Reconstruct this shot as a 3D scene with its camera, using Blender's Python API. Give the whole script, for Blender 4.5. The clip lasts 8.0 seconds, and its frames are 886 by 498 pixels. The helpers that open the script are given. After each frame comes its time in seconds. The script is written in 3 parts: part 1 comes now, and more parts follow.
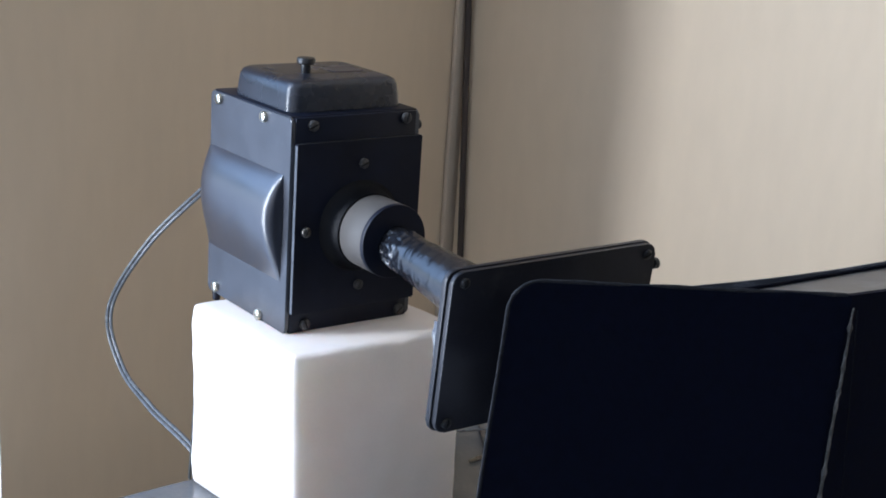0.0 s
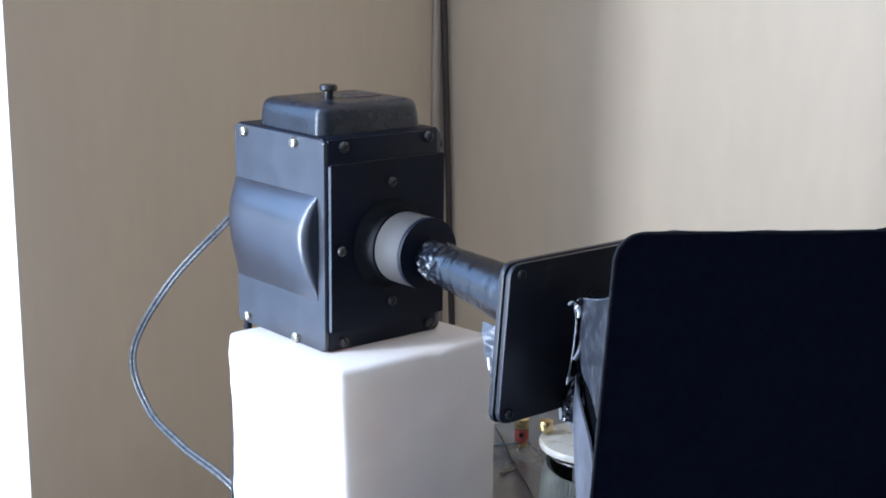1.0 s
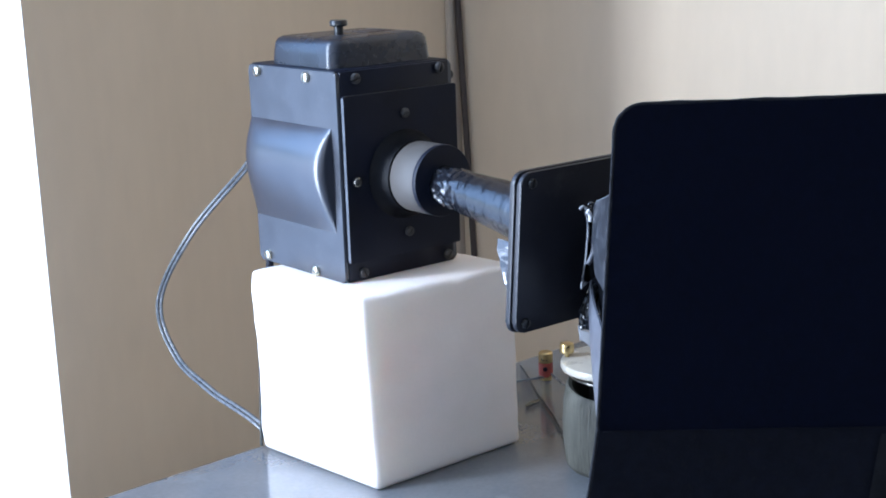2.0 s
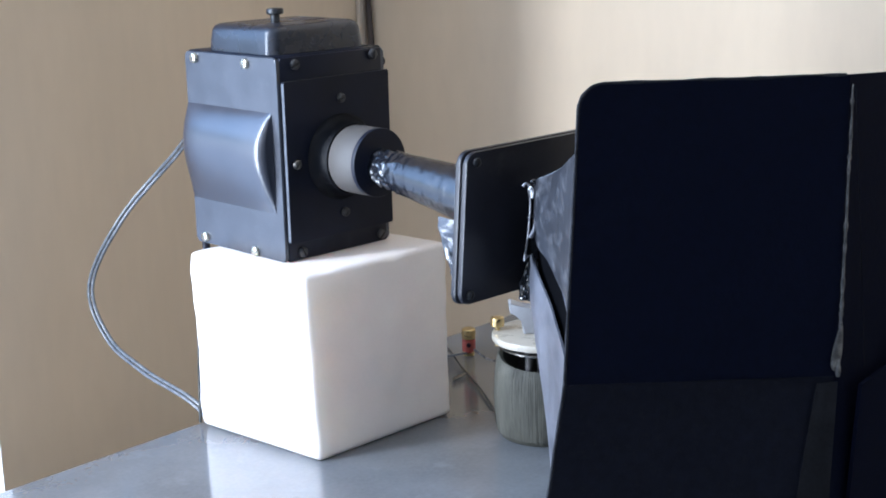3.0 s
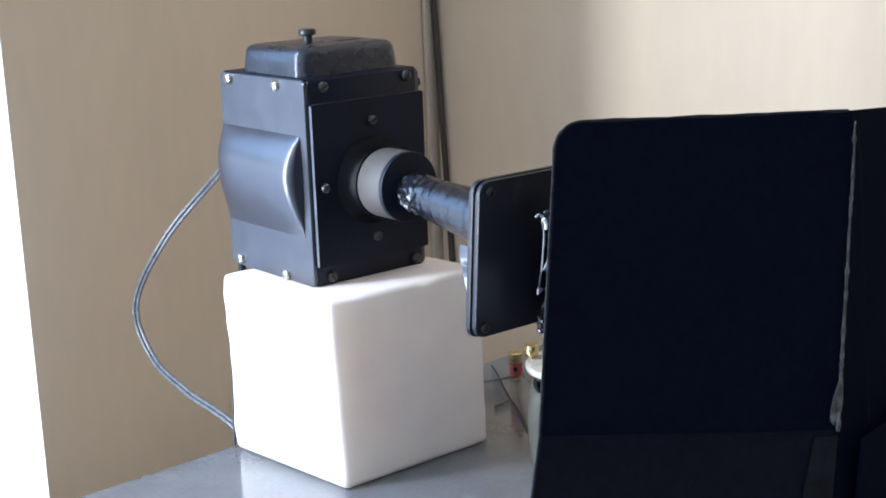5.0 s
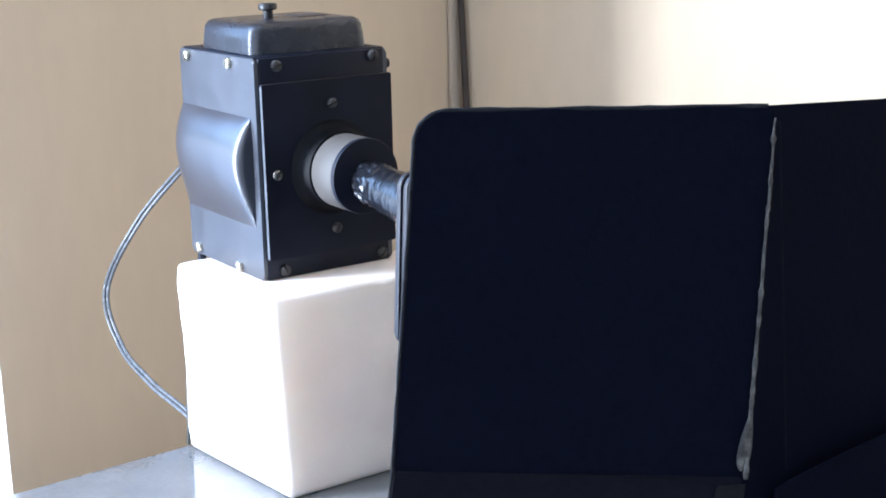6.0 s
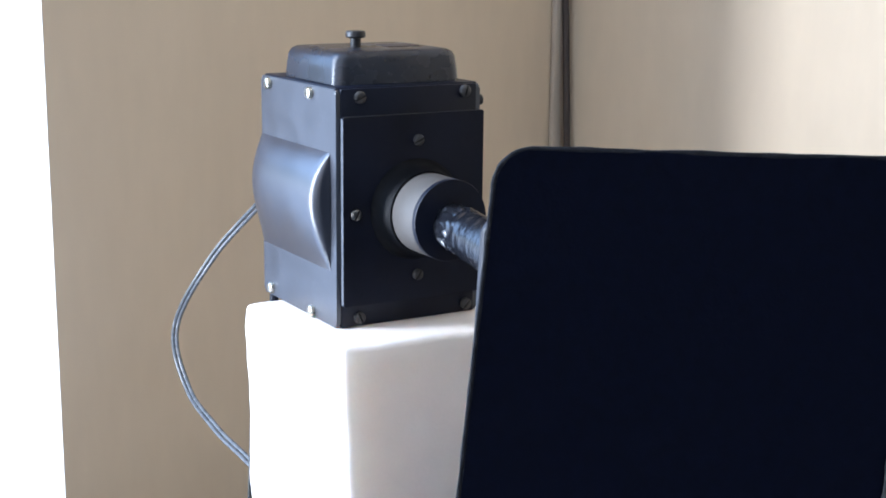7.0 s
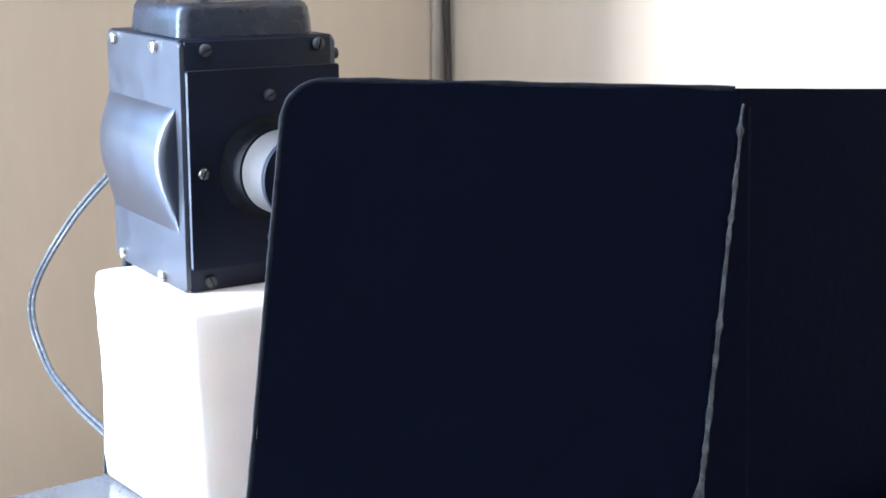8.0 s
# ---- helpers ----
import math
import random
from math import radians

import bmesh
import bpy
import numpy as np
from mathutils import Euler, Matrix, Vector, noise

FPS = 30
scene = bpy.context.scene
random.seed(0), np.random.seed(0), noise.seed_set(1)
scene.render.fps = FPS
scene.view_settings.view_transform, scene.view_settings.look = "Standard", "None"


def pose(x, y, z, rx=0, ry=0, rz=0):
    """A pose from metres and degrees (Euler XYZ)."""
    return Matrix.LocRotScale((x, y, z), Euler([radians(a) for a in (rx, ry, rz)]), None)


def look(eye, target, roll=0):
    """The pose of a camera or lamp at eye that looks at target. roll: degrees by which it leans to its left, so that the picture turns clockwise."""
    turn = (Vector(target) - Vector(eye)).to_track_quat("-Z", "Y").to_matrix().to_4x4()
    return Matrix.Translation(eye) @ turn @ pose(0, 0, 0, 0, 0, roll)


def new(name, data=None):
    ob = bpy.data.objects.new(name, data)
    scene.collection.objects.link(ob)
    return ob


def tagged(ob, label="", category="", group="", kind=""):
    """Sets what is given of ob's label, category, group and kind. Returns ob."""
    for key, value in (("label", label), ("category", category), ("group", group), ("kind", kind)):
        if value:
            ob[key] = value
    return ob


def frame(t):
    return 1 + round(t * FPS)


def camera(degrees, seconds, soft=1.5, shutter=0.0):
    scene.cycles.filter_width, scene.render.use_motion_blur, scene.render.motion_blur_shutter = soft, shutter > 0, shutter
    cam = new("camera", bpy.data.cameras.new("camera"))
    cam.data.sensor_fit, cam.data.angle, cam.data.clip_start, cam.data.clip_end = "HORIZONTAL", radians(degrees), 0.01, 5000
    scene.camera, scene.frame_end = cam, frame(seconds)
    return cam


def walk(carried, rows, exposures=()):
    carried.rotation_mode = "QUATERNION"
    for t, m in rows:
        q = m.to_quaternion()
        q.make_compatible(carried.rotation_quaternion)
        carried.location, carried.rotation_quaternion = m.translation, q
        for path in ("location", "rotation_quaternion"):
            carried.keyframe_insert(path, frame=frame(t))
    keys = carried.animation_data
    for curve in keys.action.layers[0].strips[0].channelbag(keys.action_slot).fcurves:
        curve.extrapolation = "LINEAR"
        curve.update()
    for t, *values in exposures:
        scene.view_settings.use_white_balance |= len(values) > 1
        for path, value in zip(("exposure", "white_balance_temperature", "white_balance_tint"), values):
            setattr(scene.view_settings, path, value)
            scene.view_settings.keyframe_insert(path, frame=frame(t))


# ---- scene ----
# ---- camera ----
cam = camera(35.0, 8.0, soft=1.8)
walk(cam, [
    (0, look((-0.4593, -0.7723, 0.4648), (-0.1098, -0.3137, 0.2986), 3.89)),
    (0.2, look((-0.4811, -0.7698, 0.4583), (-0.1232, -0.3153, 0.2991), 2.96)),
    (0.4, look((-0.4952, -0.7612, 0.4513), (-0.1268, -0.3145, 0.2944), 2.18)),
    (0.5, look((-0.5027, -0.7600, 0.4486), (-0.1303, -0.3157, 0.2942), 1.95)),
    (0.7, look((-0.5194, -0.7538, 0.4417), (-0.1443, -0.3118, 0.2870), 1.18)),
    (0.8, look((-0.5301, -0.7581, 0.4397), (-0.1573, -0.3126, 0.2894), 0.81)),
    (1, look((-0.5372, -0.7629, 0.4301), (-0.1608, -0.3157, 0.2948), 0.66)),
    (1.3, look((-0.5463, -0.7719, 0.4197), (-0.1687, -0.3189, 0.3093), -0.89)),
    (1.5, look((-0.5464, -0.7803, 0.4103), (-0.1710, -0.3306, 0.2807), -2.21)),
    (1.7, look((-0.5360, -0.7853, 0.3890), (-0.1733, -0.3263, 0.2556), -2.14)),
    (2.8, look((-0.5959, -0.7872, 0.3869), (-0.2010, -0.3625, 0.2328), -1.06)),
    (3, look((-0.6061, -0.7910, 0.3894), (-0.2010, -0.3720, 0.2471), -1.41)),
    (3.2, look((-0.6238, -0.7928, 0.3941), (-0.2102, -0.3795, 0.2594), -1.70)),
    (3.3, look((-0.6344, -0.7937, 0.3972), (-0.2181, -0.3825, 0.2645), -1.82)),
    (3.5, look((-0.6458, -0.7915, 0.4016), (-0.2318, -0.3785, 0.2673), -1.86)),
    (3.7, look((-0.6450, -0.7889, 0.4005), (-0.2317, -0.3736, 0.2713), -1.66)),
    (3.8, look((-0.6423, -0.7871, 0.3995), (-0.2291, -0.3715, 0.2706), -1.60)),
    (4, look((-0.6345, -0.7874, 0.3992), (-0.2242, -0.3710, 0.2638), -1.52)),
    (4.2, look((-0.6264, -0.7866, 0.4012), (-0.2235, -0.3639, 0.2633), -1.74)),
    (4.3, look((-0.6252, -0.7911, 0.4030), (-0.2238, -0.3656, 0.2693), -2.13)),
    (4.5, look((-0.6141, -0.7990, 0.4054), (-0.2169, -0.3683, 0.2763), -2.50)),
    (4.7, look((-0.5889, -0.8023, 0.4031), (-0.2041, -0.3635, 0.2637), -2.29)),
    (4.8, look((-0.5743, -0.8042, 0.4017), (-0.1950, -0.3612, 0.2608), -2.20)),
    (5, look((-0.5407, -0.8138, 0.4001), (-0.1734, -0.3608, 0.2593), -2.04)),
    (5.1, look((-0.5202, -0.8170, 0.4007), (-0.1577, -0.3610, 0.2572), -2.07)),
    (5.2, look((-0.4999, -0.8211, 0.4012), (-0.1435, -0.3599, 0.2590), -1.98)),
    (6.3, look((-0.3986, -0.8025, 0.3820), (-0.0811, -0.3142, 0.2377), -0.79)),
    (6.5, look((-0.3858, -0.7922, 0.3806), (-0.0818, -0.2927, 0.2458), -0.44)),
    (6.7, look((-0.3806, -0.7748, 0.3788), (-0.0825, -0.2706, 0.2487), -0.09)),
    (6.8, look((-0.3788, -0.7672, 0.3770), (-0.0805, -0.2623, 0.2501), 0.03)),
    (7, look((-0.3703, -0.7549, 0.3735), (-0.0722, -0.2500, 0.2461), 0.63)),
    (7.2, look((-0.3678, -0.7447, 0.3723), (-0.0605, -0.2454, 0.2449), 0.76)),
    (7.3, look((-0.3625, -0.7427, 0.3730), (-0.0540, -0.2440, 0.2458), 1.10)),
    (7.5, look((-0.3574, -0.7428, 0.3719), (-0.0443, -0.2472, 0.2440), 1.09)),
    (7.7, look((-0.3434, -0.7369, 0.3671), (-0.0205, -0.2499, 0.2312), 0.81)),
    (7.8, look((-0.3375, -0.7434, 0.3626), (-0.0120, -0.2587, 0.2246), 0.98)),
    (7.9, look((-0.3292, -0.7402, 0.3603), (-0.0009, -0.2574, 0.2219), 0.77)),
    (8, look((-0.3243, -0.7499, 0.3572), (0.0026, -0.2659, 0.2200), 0.50)),
], exposures=[(0, -0.20, 5800, 10), (0.5, -0.08, 5550, 10), (1.0, -0.04, 5450, 10), (1.7, 0.15, 5350, 10), (2.8, 0.25, 5600, 10), (3.5, 0.36, 5720, 10), (4.5, 0.32, 5780, 10), (5.2, 0.25, 5750, 10), (6.3, 0.95, 5650, 10), (7.0, 0.42, 5700, 10), (7.5, 0.52, 5750, 10), (8.0, 0.98, 5500, 10)])

# ---- light ----
SUN_EL = radians(35)
world = bpy.data.worlds.new("sky")
scene.world = world
world.use_nodes = True
wn = world.node_tree.nodes
sky = wn.new("ShaderNodeTexSky")
sky.sky_type = "NISHITA"
sky.sun_disc = False
sky.sun_elevation = SUN_EL
sky.sun_rotation = radians(120)
world.node_tree.links.new(sky.outputs[0], wn["Background"].inputs[0])
wn["Background"].inputs[1].default_value = 0.12
# The room's corner; its x axis runs along the window wall, its y axis points out of the room through it.
ROOM = Matrix.Translation((0.508, 0.486, 0)) @ pose(0, 0, 0, 0, 0, 18.5)
FLOOR, CEIL, WEST = -0.75, 2.45, -2.4
WIN_X0, WIN_X1, WIN_Z0, WIN_Z1, WALL_T = -1.95, -0.639, -0.30, 2.15, 0.25
# The glazed strip at the back of the reveal.
GL_X0, GL_X1, GL_Z0, GL_Z1 = -1.43, -1.21, -0.22, 1.55
lamp_data = bpy.data.lights.new("window_light", "AREA")
lamp_data.shape, lamp_data.size, lamp_data.size_y = "RECTANGLE", GL_X1 - GL_X0, GL_Z1 - GL_Z0
lamp_data.energy, lamp_data.color = 41, (0.935, 0.95, 0.965)
window_light = new("window_light", lamp_data)
window_light.matrix_world = ROOM @ look(((GL_X0 + GL_X1) / 2, WALL_T - 0.012, (GL_Z0 + GL_Z1) / 2), ((GL_X0 + GL_X1) / 2, -1, (GL_Z0 + GL_Z1) / 2))


# The blue sky in the upper part of the opening.
sky_data = bpy.data.lights.new("window_sky", "AREA")
SKY_Z0 = 0.30
sky_data.shape, sky_data.size, sky_data.size_y = "RECTANGLE", WIN_X1 - WIN_X0 - 0.07, WIN_Z1 - SKY_Z0 - 0.04
sky_data.energy, sky_data.color = 21, (0.46, 0.66, 1.0)
window_sky = new("window_sky", sky_data)
window_sky.matrix_world = ROOM @ look(((WIN_X0 + WIN_X1) / 2, WALL_T - 0.006, (SKY_Z0 + WIN_Z1) / 2), ((WIN_X0 + WIN_X1) / 2, -1, (SKY_Z0 + WIN_Z1) / 2))
# The dimmer ground outside, in the foot of the opening.
ground_data = bpy.data.lights.new("window_ground", "AREA")
ground_data.shape, ground_data.size, ground_data.size_y = "RECTANGLE", WIN_X1 - WIN_X0 - 0.07, SKY_Z0 - WIN_Z0 - 0.05
ground_data.energy, ground_data.color = 4.2, (0.60, 0.74, 1.0)
window_ground = new("window_ground", ground_data)
window_ground.matrix_world = ROOM @ look(((WIN_X0 + WIN_X1) / 2, WALL_T - 0.006, (SKY_Z0 + WIN_Z0) / 2), ((WIN_X0 + WIN_X1) / 2, -1, (SKY_Z0 + WIN_Z0) / 2))


# ---- materials ----
def mat(name, color, rough=0.6, metal=0.0, vary=0.15, scale=40.0, fine=400.0, bump=0.1, wear=None, wear_amount=0.5, spec=0.5, stretch=(1, 1, 1), coat=0.0):
    """A surface with stains at one scale, grain at another, fine relief and, where wear is given, patches of that colour."""
    m = bpy.data.materials.new(name)
    m.use_nodes = True
    nt = m.node_tree
    n, link = nt.nodes, nt.links.new
    bsdf = n["Principled BSDF"]
    co = n.new("ShaderNodeTexCoord")
    mp = n.new("ShaderNodeMapping")
    mp.inputs["Scale"].default_value = stretch
    link(co.outputs["Object"], mp.inputs["Vector"])
    big, small = n.new("ShaderNodeTexNoise"), n.new("ShaderNodeTexNoise")
    for tex, s, d in ((big, scale, 4), (small, fine, 3)):
        tex.inputs["Scale"].default_value, tex.inputs["Detail"].default_value = s, d
        link(mp.outputs[0], tex.inputs["Vector"])
    add = n.new("ShaderNodeMath")
    add.operation = "MULTIPLY_ADD"
    link(small.outputs[0], add.inputs[0])
    add.inputs[1].default_value = 0.35
    link(big.outputs[0], add.inputs[2])
    ramp = n.new("ShaderNodeValToRGB")
    e = ramp.color_ramp.elements
    e[0].position, e[1].position = 0.4, 0.95
    e[0].color = (*[c * (1 - vary) for c in color], 1)
    e[1].color = (*[min(1, c * (1 + vary)) for c in color], 1)
    link(add.outputs[0], ramp.inputs[0])
    out = ramp.outputs[0]
    if wear:
        tex = n.new("ShaderNodeTexNoise")
        tex.inputs["Scale"].default_value, tex.inputs["Detail"].default_value, tex.inputs["Roughness"].default_value = scale * 1.7, 8, 0.7
        link(mp.outputs[0], tex.inputs["Vector"])
        r2 = n.new("ShaderNodeValToRGB")
        r2.color_ramp.elements[0].position, r2.color_ramp.elements[1].position = 0.65 - 0.3 * wear_amount, 0.75
        link(tex.outputs[0], r2.inputs[0])
        mix = n.new("ShaderNodeMix")
        mix.data_type = "RGBA"
        link(r2.outputs[0], mix.inputs["Factor"])
        link(out, mix.inputs["A"])
        mix.inputs["B"].default_value = (*wear, 1)
        out = mix.outputs["Result"]
    link(out, bsdf.inputs["Base Color"])
    rr = n.new("ShaderNodeMapRange")
    rr.inputs["To Min"].default_value, rr.inputs["To Max"].default_value = max(0.03, rough - 0.1), min(1, rough + 0.1)
    link(big.outputs[0], rr.inputs["Value"])
    link(rr.outputs[0], bsdf.inputs["Roughness"])
    bsdf.inputs["Metallic"].default_value = metal
    bsdf.inputs["Specular IOR Level"].default_value = spec
    bsdf.inputs["Coat Weight"].default_value = coat
    bsdf.inputs["Coat Roughness"].default_value = 0.28
    if bump:
        b = n.new("ShaderNodeBump")
        b.inputs["Strength"].default_value, b.inputs["Distance"].default_value = bump, 0.002
        link(add.outputs[0], b.inputs["Height"])
        link(b.outputs[0], bsdf.inputs["Normal"])
    return m


M_WALL = mat("wall_paint", (0.74, 0.60, 0.435), 0.55, vary=0.07, scale=3.5, fine=60, bump=0.03, stretch=(1, 1, 0.3), spec=0.3)
M_JAMB = mat("white_plaster", (0.8, 0.79, 0.76), 0.8, vary=0.05, scale=8, fine=150, bump=0.1)
M_CEIL = mat("ceiling_paint", (0.86, 0.84, 0.80), 0.85, vary=0.04, scale=4, fine=80, bump=0.05)
M_BACK = mat("cool_bounce_paint", (0.42, 0.47, 0.54), 0.7, vary=0.06, scale=4, fine=90, bump=0.05)
M_FLOOR = mat("floor_boards", (0.30, 0.28, 0.26), 0.55, vary=0.3, scale=6, fine=60, bump=0.1, stretch=(1, 8, 1))
M_TABLE = mat("painted_table", (0.150, 0.160, 0.172), 0.15, vary=0.22, scale=14, fine=300, bump=0.03, wear=(0.19, 0.21, 0.235), wear_amount=0.3, spec=0.95)
M_FOAM = mat("white_foam", (0.92, 0.815, 0.735), 0.8, vary=0.035, scale=30, fine=500, bump=0.14, spec=0.25)
foam_shader = M_FOAM.node_tree.nodes["Principled BSDF"]
foam_shader.inputs["Subsurface Weight"].default_value = 0.3
foam_shader.inputs["Subsurface Radius"].default_value = (1.0, 0.82, 0.66)
foam_shader.inputs["Subsurface Scale"].default_value = 0.04
# Side plates: black lifted in colour to stand for the window's reflection.
M_BAKE = mat("side_sheen_bakelite", (0.029, 0.032, 0.042), 0.36, vary=0.35, scale=45, fine=700, bump=0.012, wear=(0.046, 0.050, 0.062), wear_amount=0.35, spec=0.9, coat=0.15)
M_HUMP = mat("glossy_bakelite", (0.019, 0.022, 0.034), 0.32, vary=0.2, scale=45, fine=700, bump=0.005, wear=(0.025, 0.029, 0.045), wear_amount=0.25, spec=0.9, stretch=(1, 1, 0.3), coat=0.7)
M_DUST = mat("dusty_black", (0.004, 0.0043, 0.006), 0.5, vary=0.6, scale=60, fine=500, bump=0.05, wear=(0.014, 0.0125, 0.0115), wear_amount=0.35, spec=0.12)
# Black deepened for the shaded box front; plain black parts share it.
M_FRONT = mat("shaded_black", (0.0040, 0.0060, 0.0150), 0.42, vary=0.4, scale=35, fine=600, bump=0.04, spec=0.25, wear=(0.0095, 0.011, 0.018), wear_amount=0.3)
M_FLANGE = mat("black_moulding", (0.0105, 0.011, 0.016), 0.36, vary=0.5, scale=30, fine=500, bump=0.05, spec=0.4, wear=(0.034, 0.032, 0.033), wear_amount=0.3)
M_EDGE = mat("rubbed_edge", (0.11, 0.12, 0.14), 0.4, vary=0.3, scale=60, bump=0.05)
M_GREY = mat("grey_rubber", (0.084, 0.076, 0.070), 0.6, vary=0.08, scale=50, fine=600, bump=0.05)
M_TAPE = mat("shiny_black_tape", (0.010, 0.011, 0.015), 0.15, vary=0.3, scale=90, fine=350, bump=0.15, stretch=(1, 2.5, 1), spec=0.9)
# Near-black sheet colour that stands for the shade inside the open seam.
M_VOID = mat("seam_shade", (0.0015, 0.0016, 0.0022), 0.9, vary=0.4, scale=30, bump=0.1, spec=0.02)
M_LID = mat("black_lid", (0.015, 0.0175, 0.026), 0.27, vary=0.2, scale=45, fine=700, bump=0.002, spec=0.6)
M_DARKSCREW = mat("blackened_screw", (0.012, 0.012, 0.013), 0.35, vary=0.5, scale=300, bump=0.2)
M_BRASS = mat("brass", (0.62, 0.47, 0.22), 0.3, metal=1.0, vary=0.2, scale=300, bump=0.1)
M_STEEL = mat("pale_steel", (0.66, 0.63, 0.54), 0.28, metal=1.0, vary=0.2, scale=300, bump=0.1)
M_OLDSTEEL = mat("tarnished_steel", (0.22, 0.21, 0.19), 0.3, metal=1.0, vary=0.5, scale=300, bump=0.2)
M_DULL = mat("darkened_screw", (0.043, 0.040, 0.039), 0.55, metal=0.0, vary=0.5, scale=300, bump=0.25)
M_VELVET = mat("matt_black_lining", (0.0026, 0.0037, 0.0108), 0.75, vary=0.3, scale=260, fine=900, bump=0.12, spec=0.05, wear=(0.0040, 0.0050, 0.0118), wear_amount=0.35)
# Dusty lining, also lightened in colour for what the tilted lower panel reflects.
M_LOWLINING = mat("lightened_dusty_lining", (0.0058, 0.0066, 0.0118), 0.75, vary=0.35, scale=200, fine=900, bump=0.12, spec=0.08, wear=(0.011, 0.011, 0.013), wear_amount=0.4)
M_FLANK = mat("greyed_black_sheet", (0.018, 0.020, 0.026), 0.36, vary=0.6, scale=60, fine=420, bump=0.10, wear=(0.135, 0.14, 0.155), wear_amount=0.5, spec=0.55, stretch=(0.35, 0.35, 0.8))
M_GLUE = mat("dried_glue", (0.035, 0.033, 0.032), 0.4, vary=0.6, scale=120, fine=700, bump=0.4, wear=(0.20, 0.195, 0.18), wear_amount=0.6)
M_RIM = mat("rubbed_rim", (0.017, 0.018, 0.022), 0.8, vary=0.6, scale=160, fine=600, bump=0.2, wear=(0.045, 0.046, 0.05), wear_amount=0.3, spec=0.12)
# Paler copy of the horn sheet, with window and table reflections in its colour.
M_FLANKLOW = mat("reflection_paled_sheet", (0.045, 0.048, 0.060), 0.4, vary=0.4, scale=40, fine=420, bump=0.08, wear=(0.15, 0.155, 0.18), wear_amount=0.95, spec=0.6, stretch=(0.35, 0.35, 0.5))
M_SMEAR = mat("dust_film", (0.011, 0.0115, 0.014), 0.8, vary=0.6, scale=40, fine=500, bump=0.1, wear=(0.02, 0.02, 0.021), wear_amount=0.3, spec=0.08)
M_FOLD = mat("faint_line", (0.0042, 0.0048, 0.0085), 0.7, vary=0.5, scale=120, bump=0.1, spec=0.1)
M_FOIL = mat("crinkled_tape", (0.062, 0.066, 0.077), 0.28, vary=0.35, scale=90, fine=400, bump=0.4, spec=0.7)
# Tape colour raised to grey for the highlight along the throat edge.
M_LIP = mat("lip_highlight", (0.20, 0.205, 0.22), 0.4, vary=0.5, scale=150, fine=500, bump=0.4, wear=(0.03, 0.03, 0.035), wear_amount=0.5, spec=0.6)
M_NECK = mat("wrinkled_black_tape", (0.011, 0.012, 0.016), 0.16, vary=0.3, scale=100, fine=350, bump=0.27, stretch=(1, 2.2, 1), spec=0.9)
# Near-white colour stands for glints on the shiny black tape.
M_GLINT = mat("tape_highlight", (0.66, 0.66, 0.68), 0.25, vary=0.4, scale=120, fine=500, bump=0.4, wear=(0.06, 0.06, 0.065), wear_amount=0.35, spec=0.8)
M_CABLE = mat("grey_flex", (0.13, 0.14, 0.155), 0.28, vary=0.15, scale=200, bump=0.05)
M_WIRE = mat("dark_wire", (0.02, 0.022, 0.02), 0.5, vary=0.2, scale=200, bump=0.05)
M_CONDUIT = mat("brown_wall_cable", (0.055, 0.04, 0.034), 0.55, vary=0.2, scale=60, bump=0.1)
M_TRIM = mat("corner_strip", (0.55, 0.46, 0.36), 0.7, vary=0.08, scale=20, bump=0.08)
M_WIND = mat("resistance_winding", (0.085, 0.083, 0.068), 0.6, vary=0.5, scale=60, fine=500, bump=0.5, stretch=(1, 1, 0.2), wear=(0.045, 0.044, 0.036), wear_amount=0.35, spec=0.2)
M_CERAMIC = mat("cream_ceramic", (0.46, 0.425, 0.355), 0.28, vary=0.1, scale=60, bump=0.04)
M_KNOB = mat("pale_grey_plastic", (0.34, 0.345, 0.365), 0.4, vary=0.12, scale=80, bump=0.05)
M_RED = mat("red_plastic", (0.36, 0.075, 0.055), 0.4, vary=0.2, scale=200, bump=0.05)


# ---- builders ----
def D(x, y, z):
    """Place from decimetres, with the top of the foam block as height 0 and the table top at -1.4."""
    return Vector((x, y, z + 1.4)) * 0.1


def finish(name, bm, material, smooth=40):
    bmesh.ops.recalc_face_normals(bm, faces=bm.faces)
    me = bpy.data.meshes.new(name)
    bm.to_mesh(me)
    bm.free()
    me.materials.append(material)
    if smooth:
        me.shade_smooth()
        me.set_sharp_from_angle(angle=radians(smooth))
    return new(name, me)


def part(name, bm, material, parent, label="", smooth=40):
    ob = finish(name, bm, material, smooth)
    ob.parent = parent
    if parent is not None:
        ob.matrix_parent_inverse = parent.matrix_world.inverted()
    return tagged(ob, label)


def empty(name, at):
    ob = new(name)
    ob.empty_display_size = 0.02
    ob.matrix_world = Matrix.Translation(at)
    return ob


def box(lo, hi, bevel=0.0, seg=2):
    bm = bmesh.new()
    bmesh.ops.create_cube(bm, size=1)
    lo, hi = Vector(lo), Vector(hi)
    for v in bm.verts:
        v.co = Vector([(lo[i] + hi[i]) / 2 + v.co[i] * (hi[i] - lo[i]) for i in range(3)])
    if bevel:
        bmesh.ops.bevel(bm, geom=bm.edges[:], offset=bevel, segments=seg, affect="EDGES", profile=0.5)
    return bm


def dbox(lo, hi, bevel=0.0, seg=2):
    return box(D(*lo), D(*hi), bevel, seg)


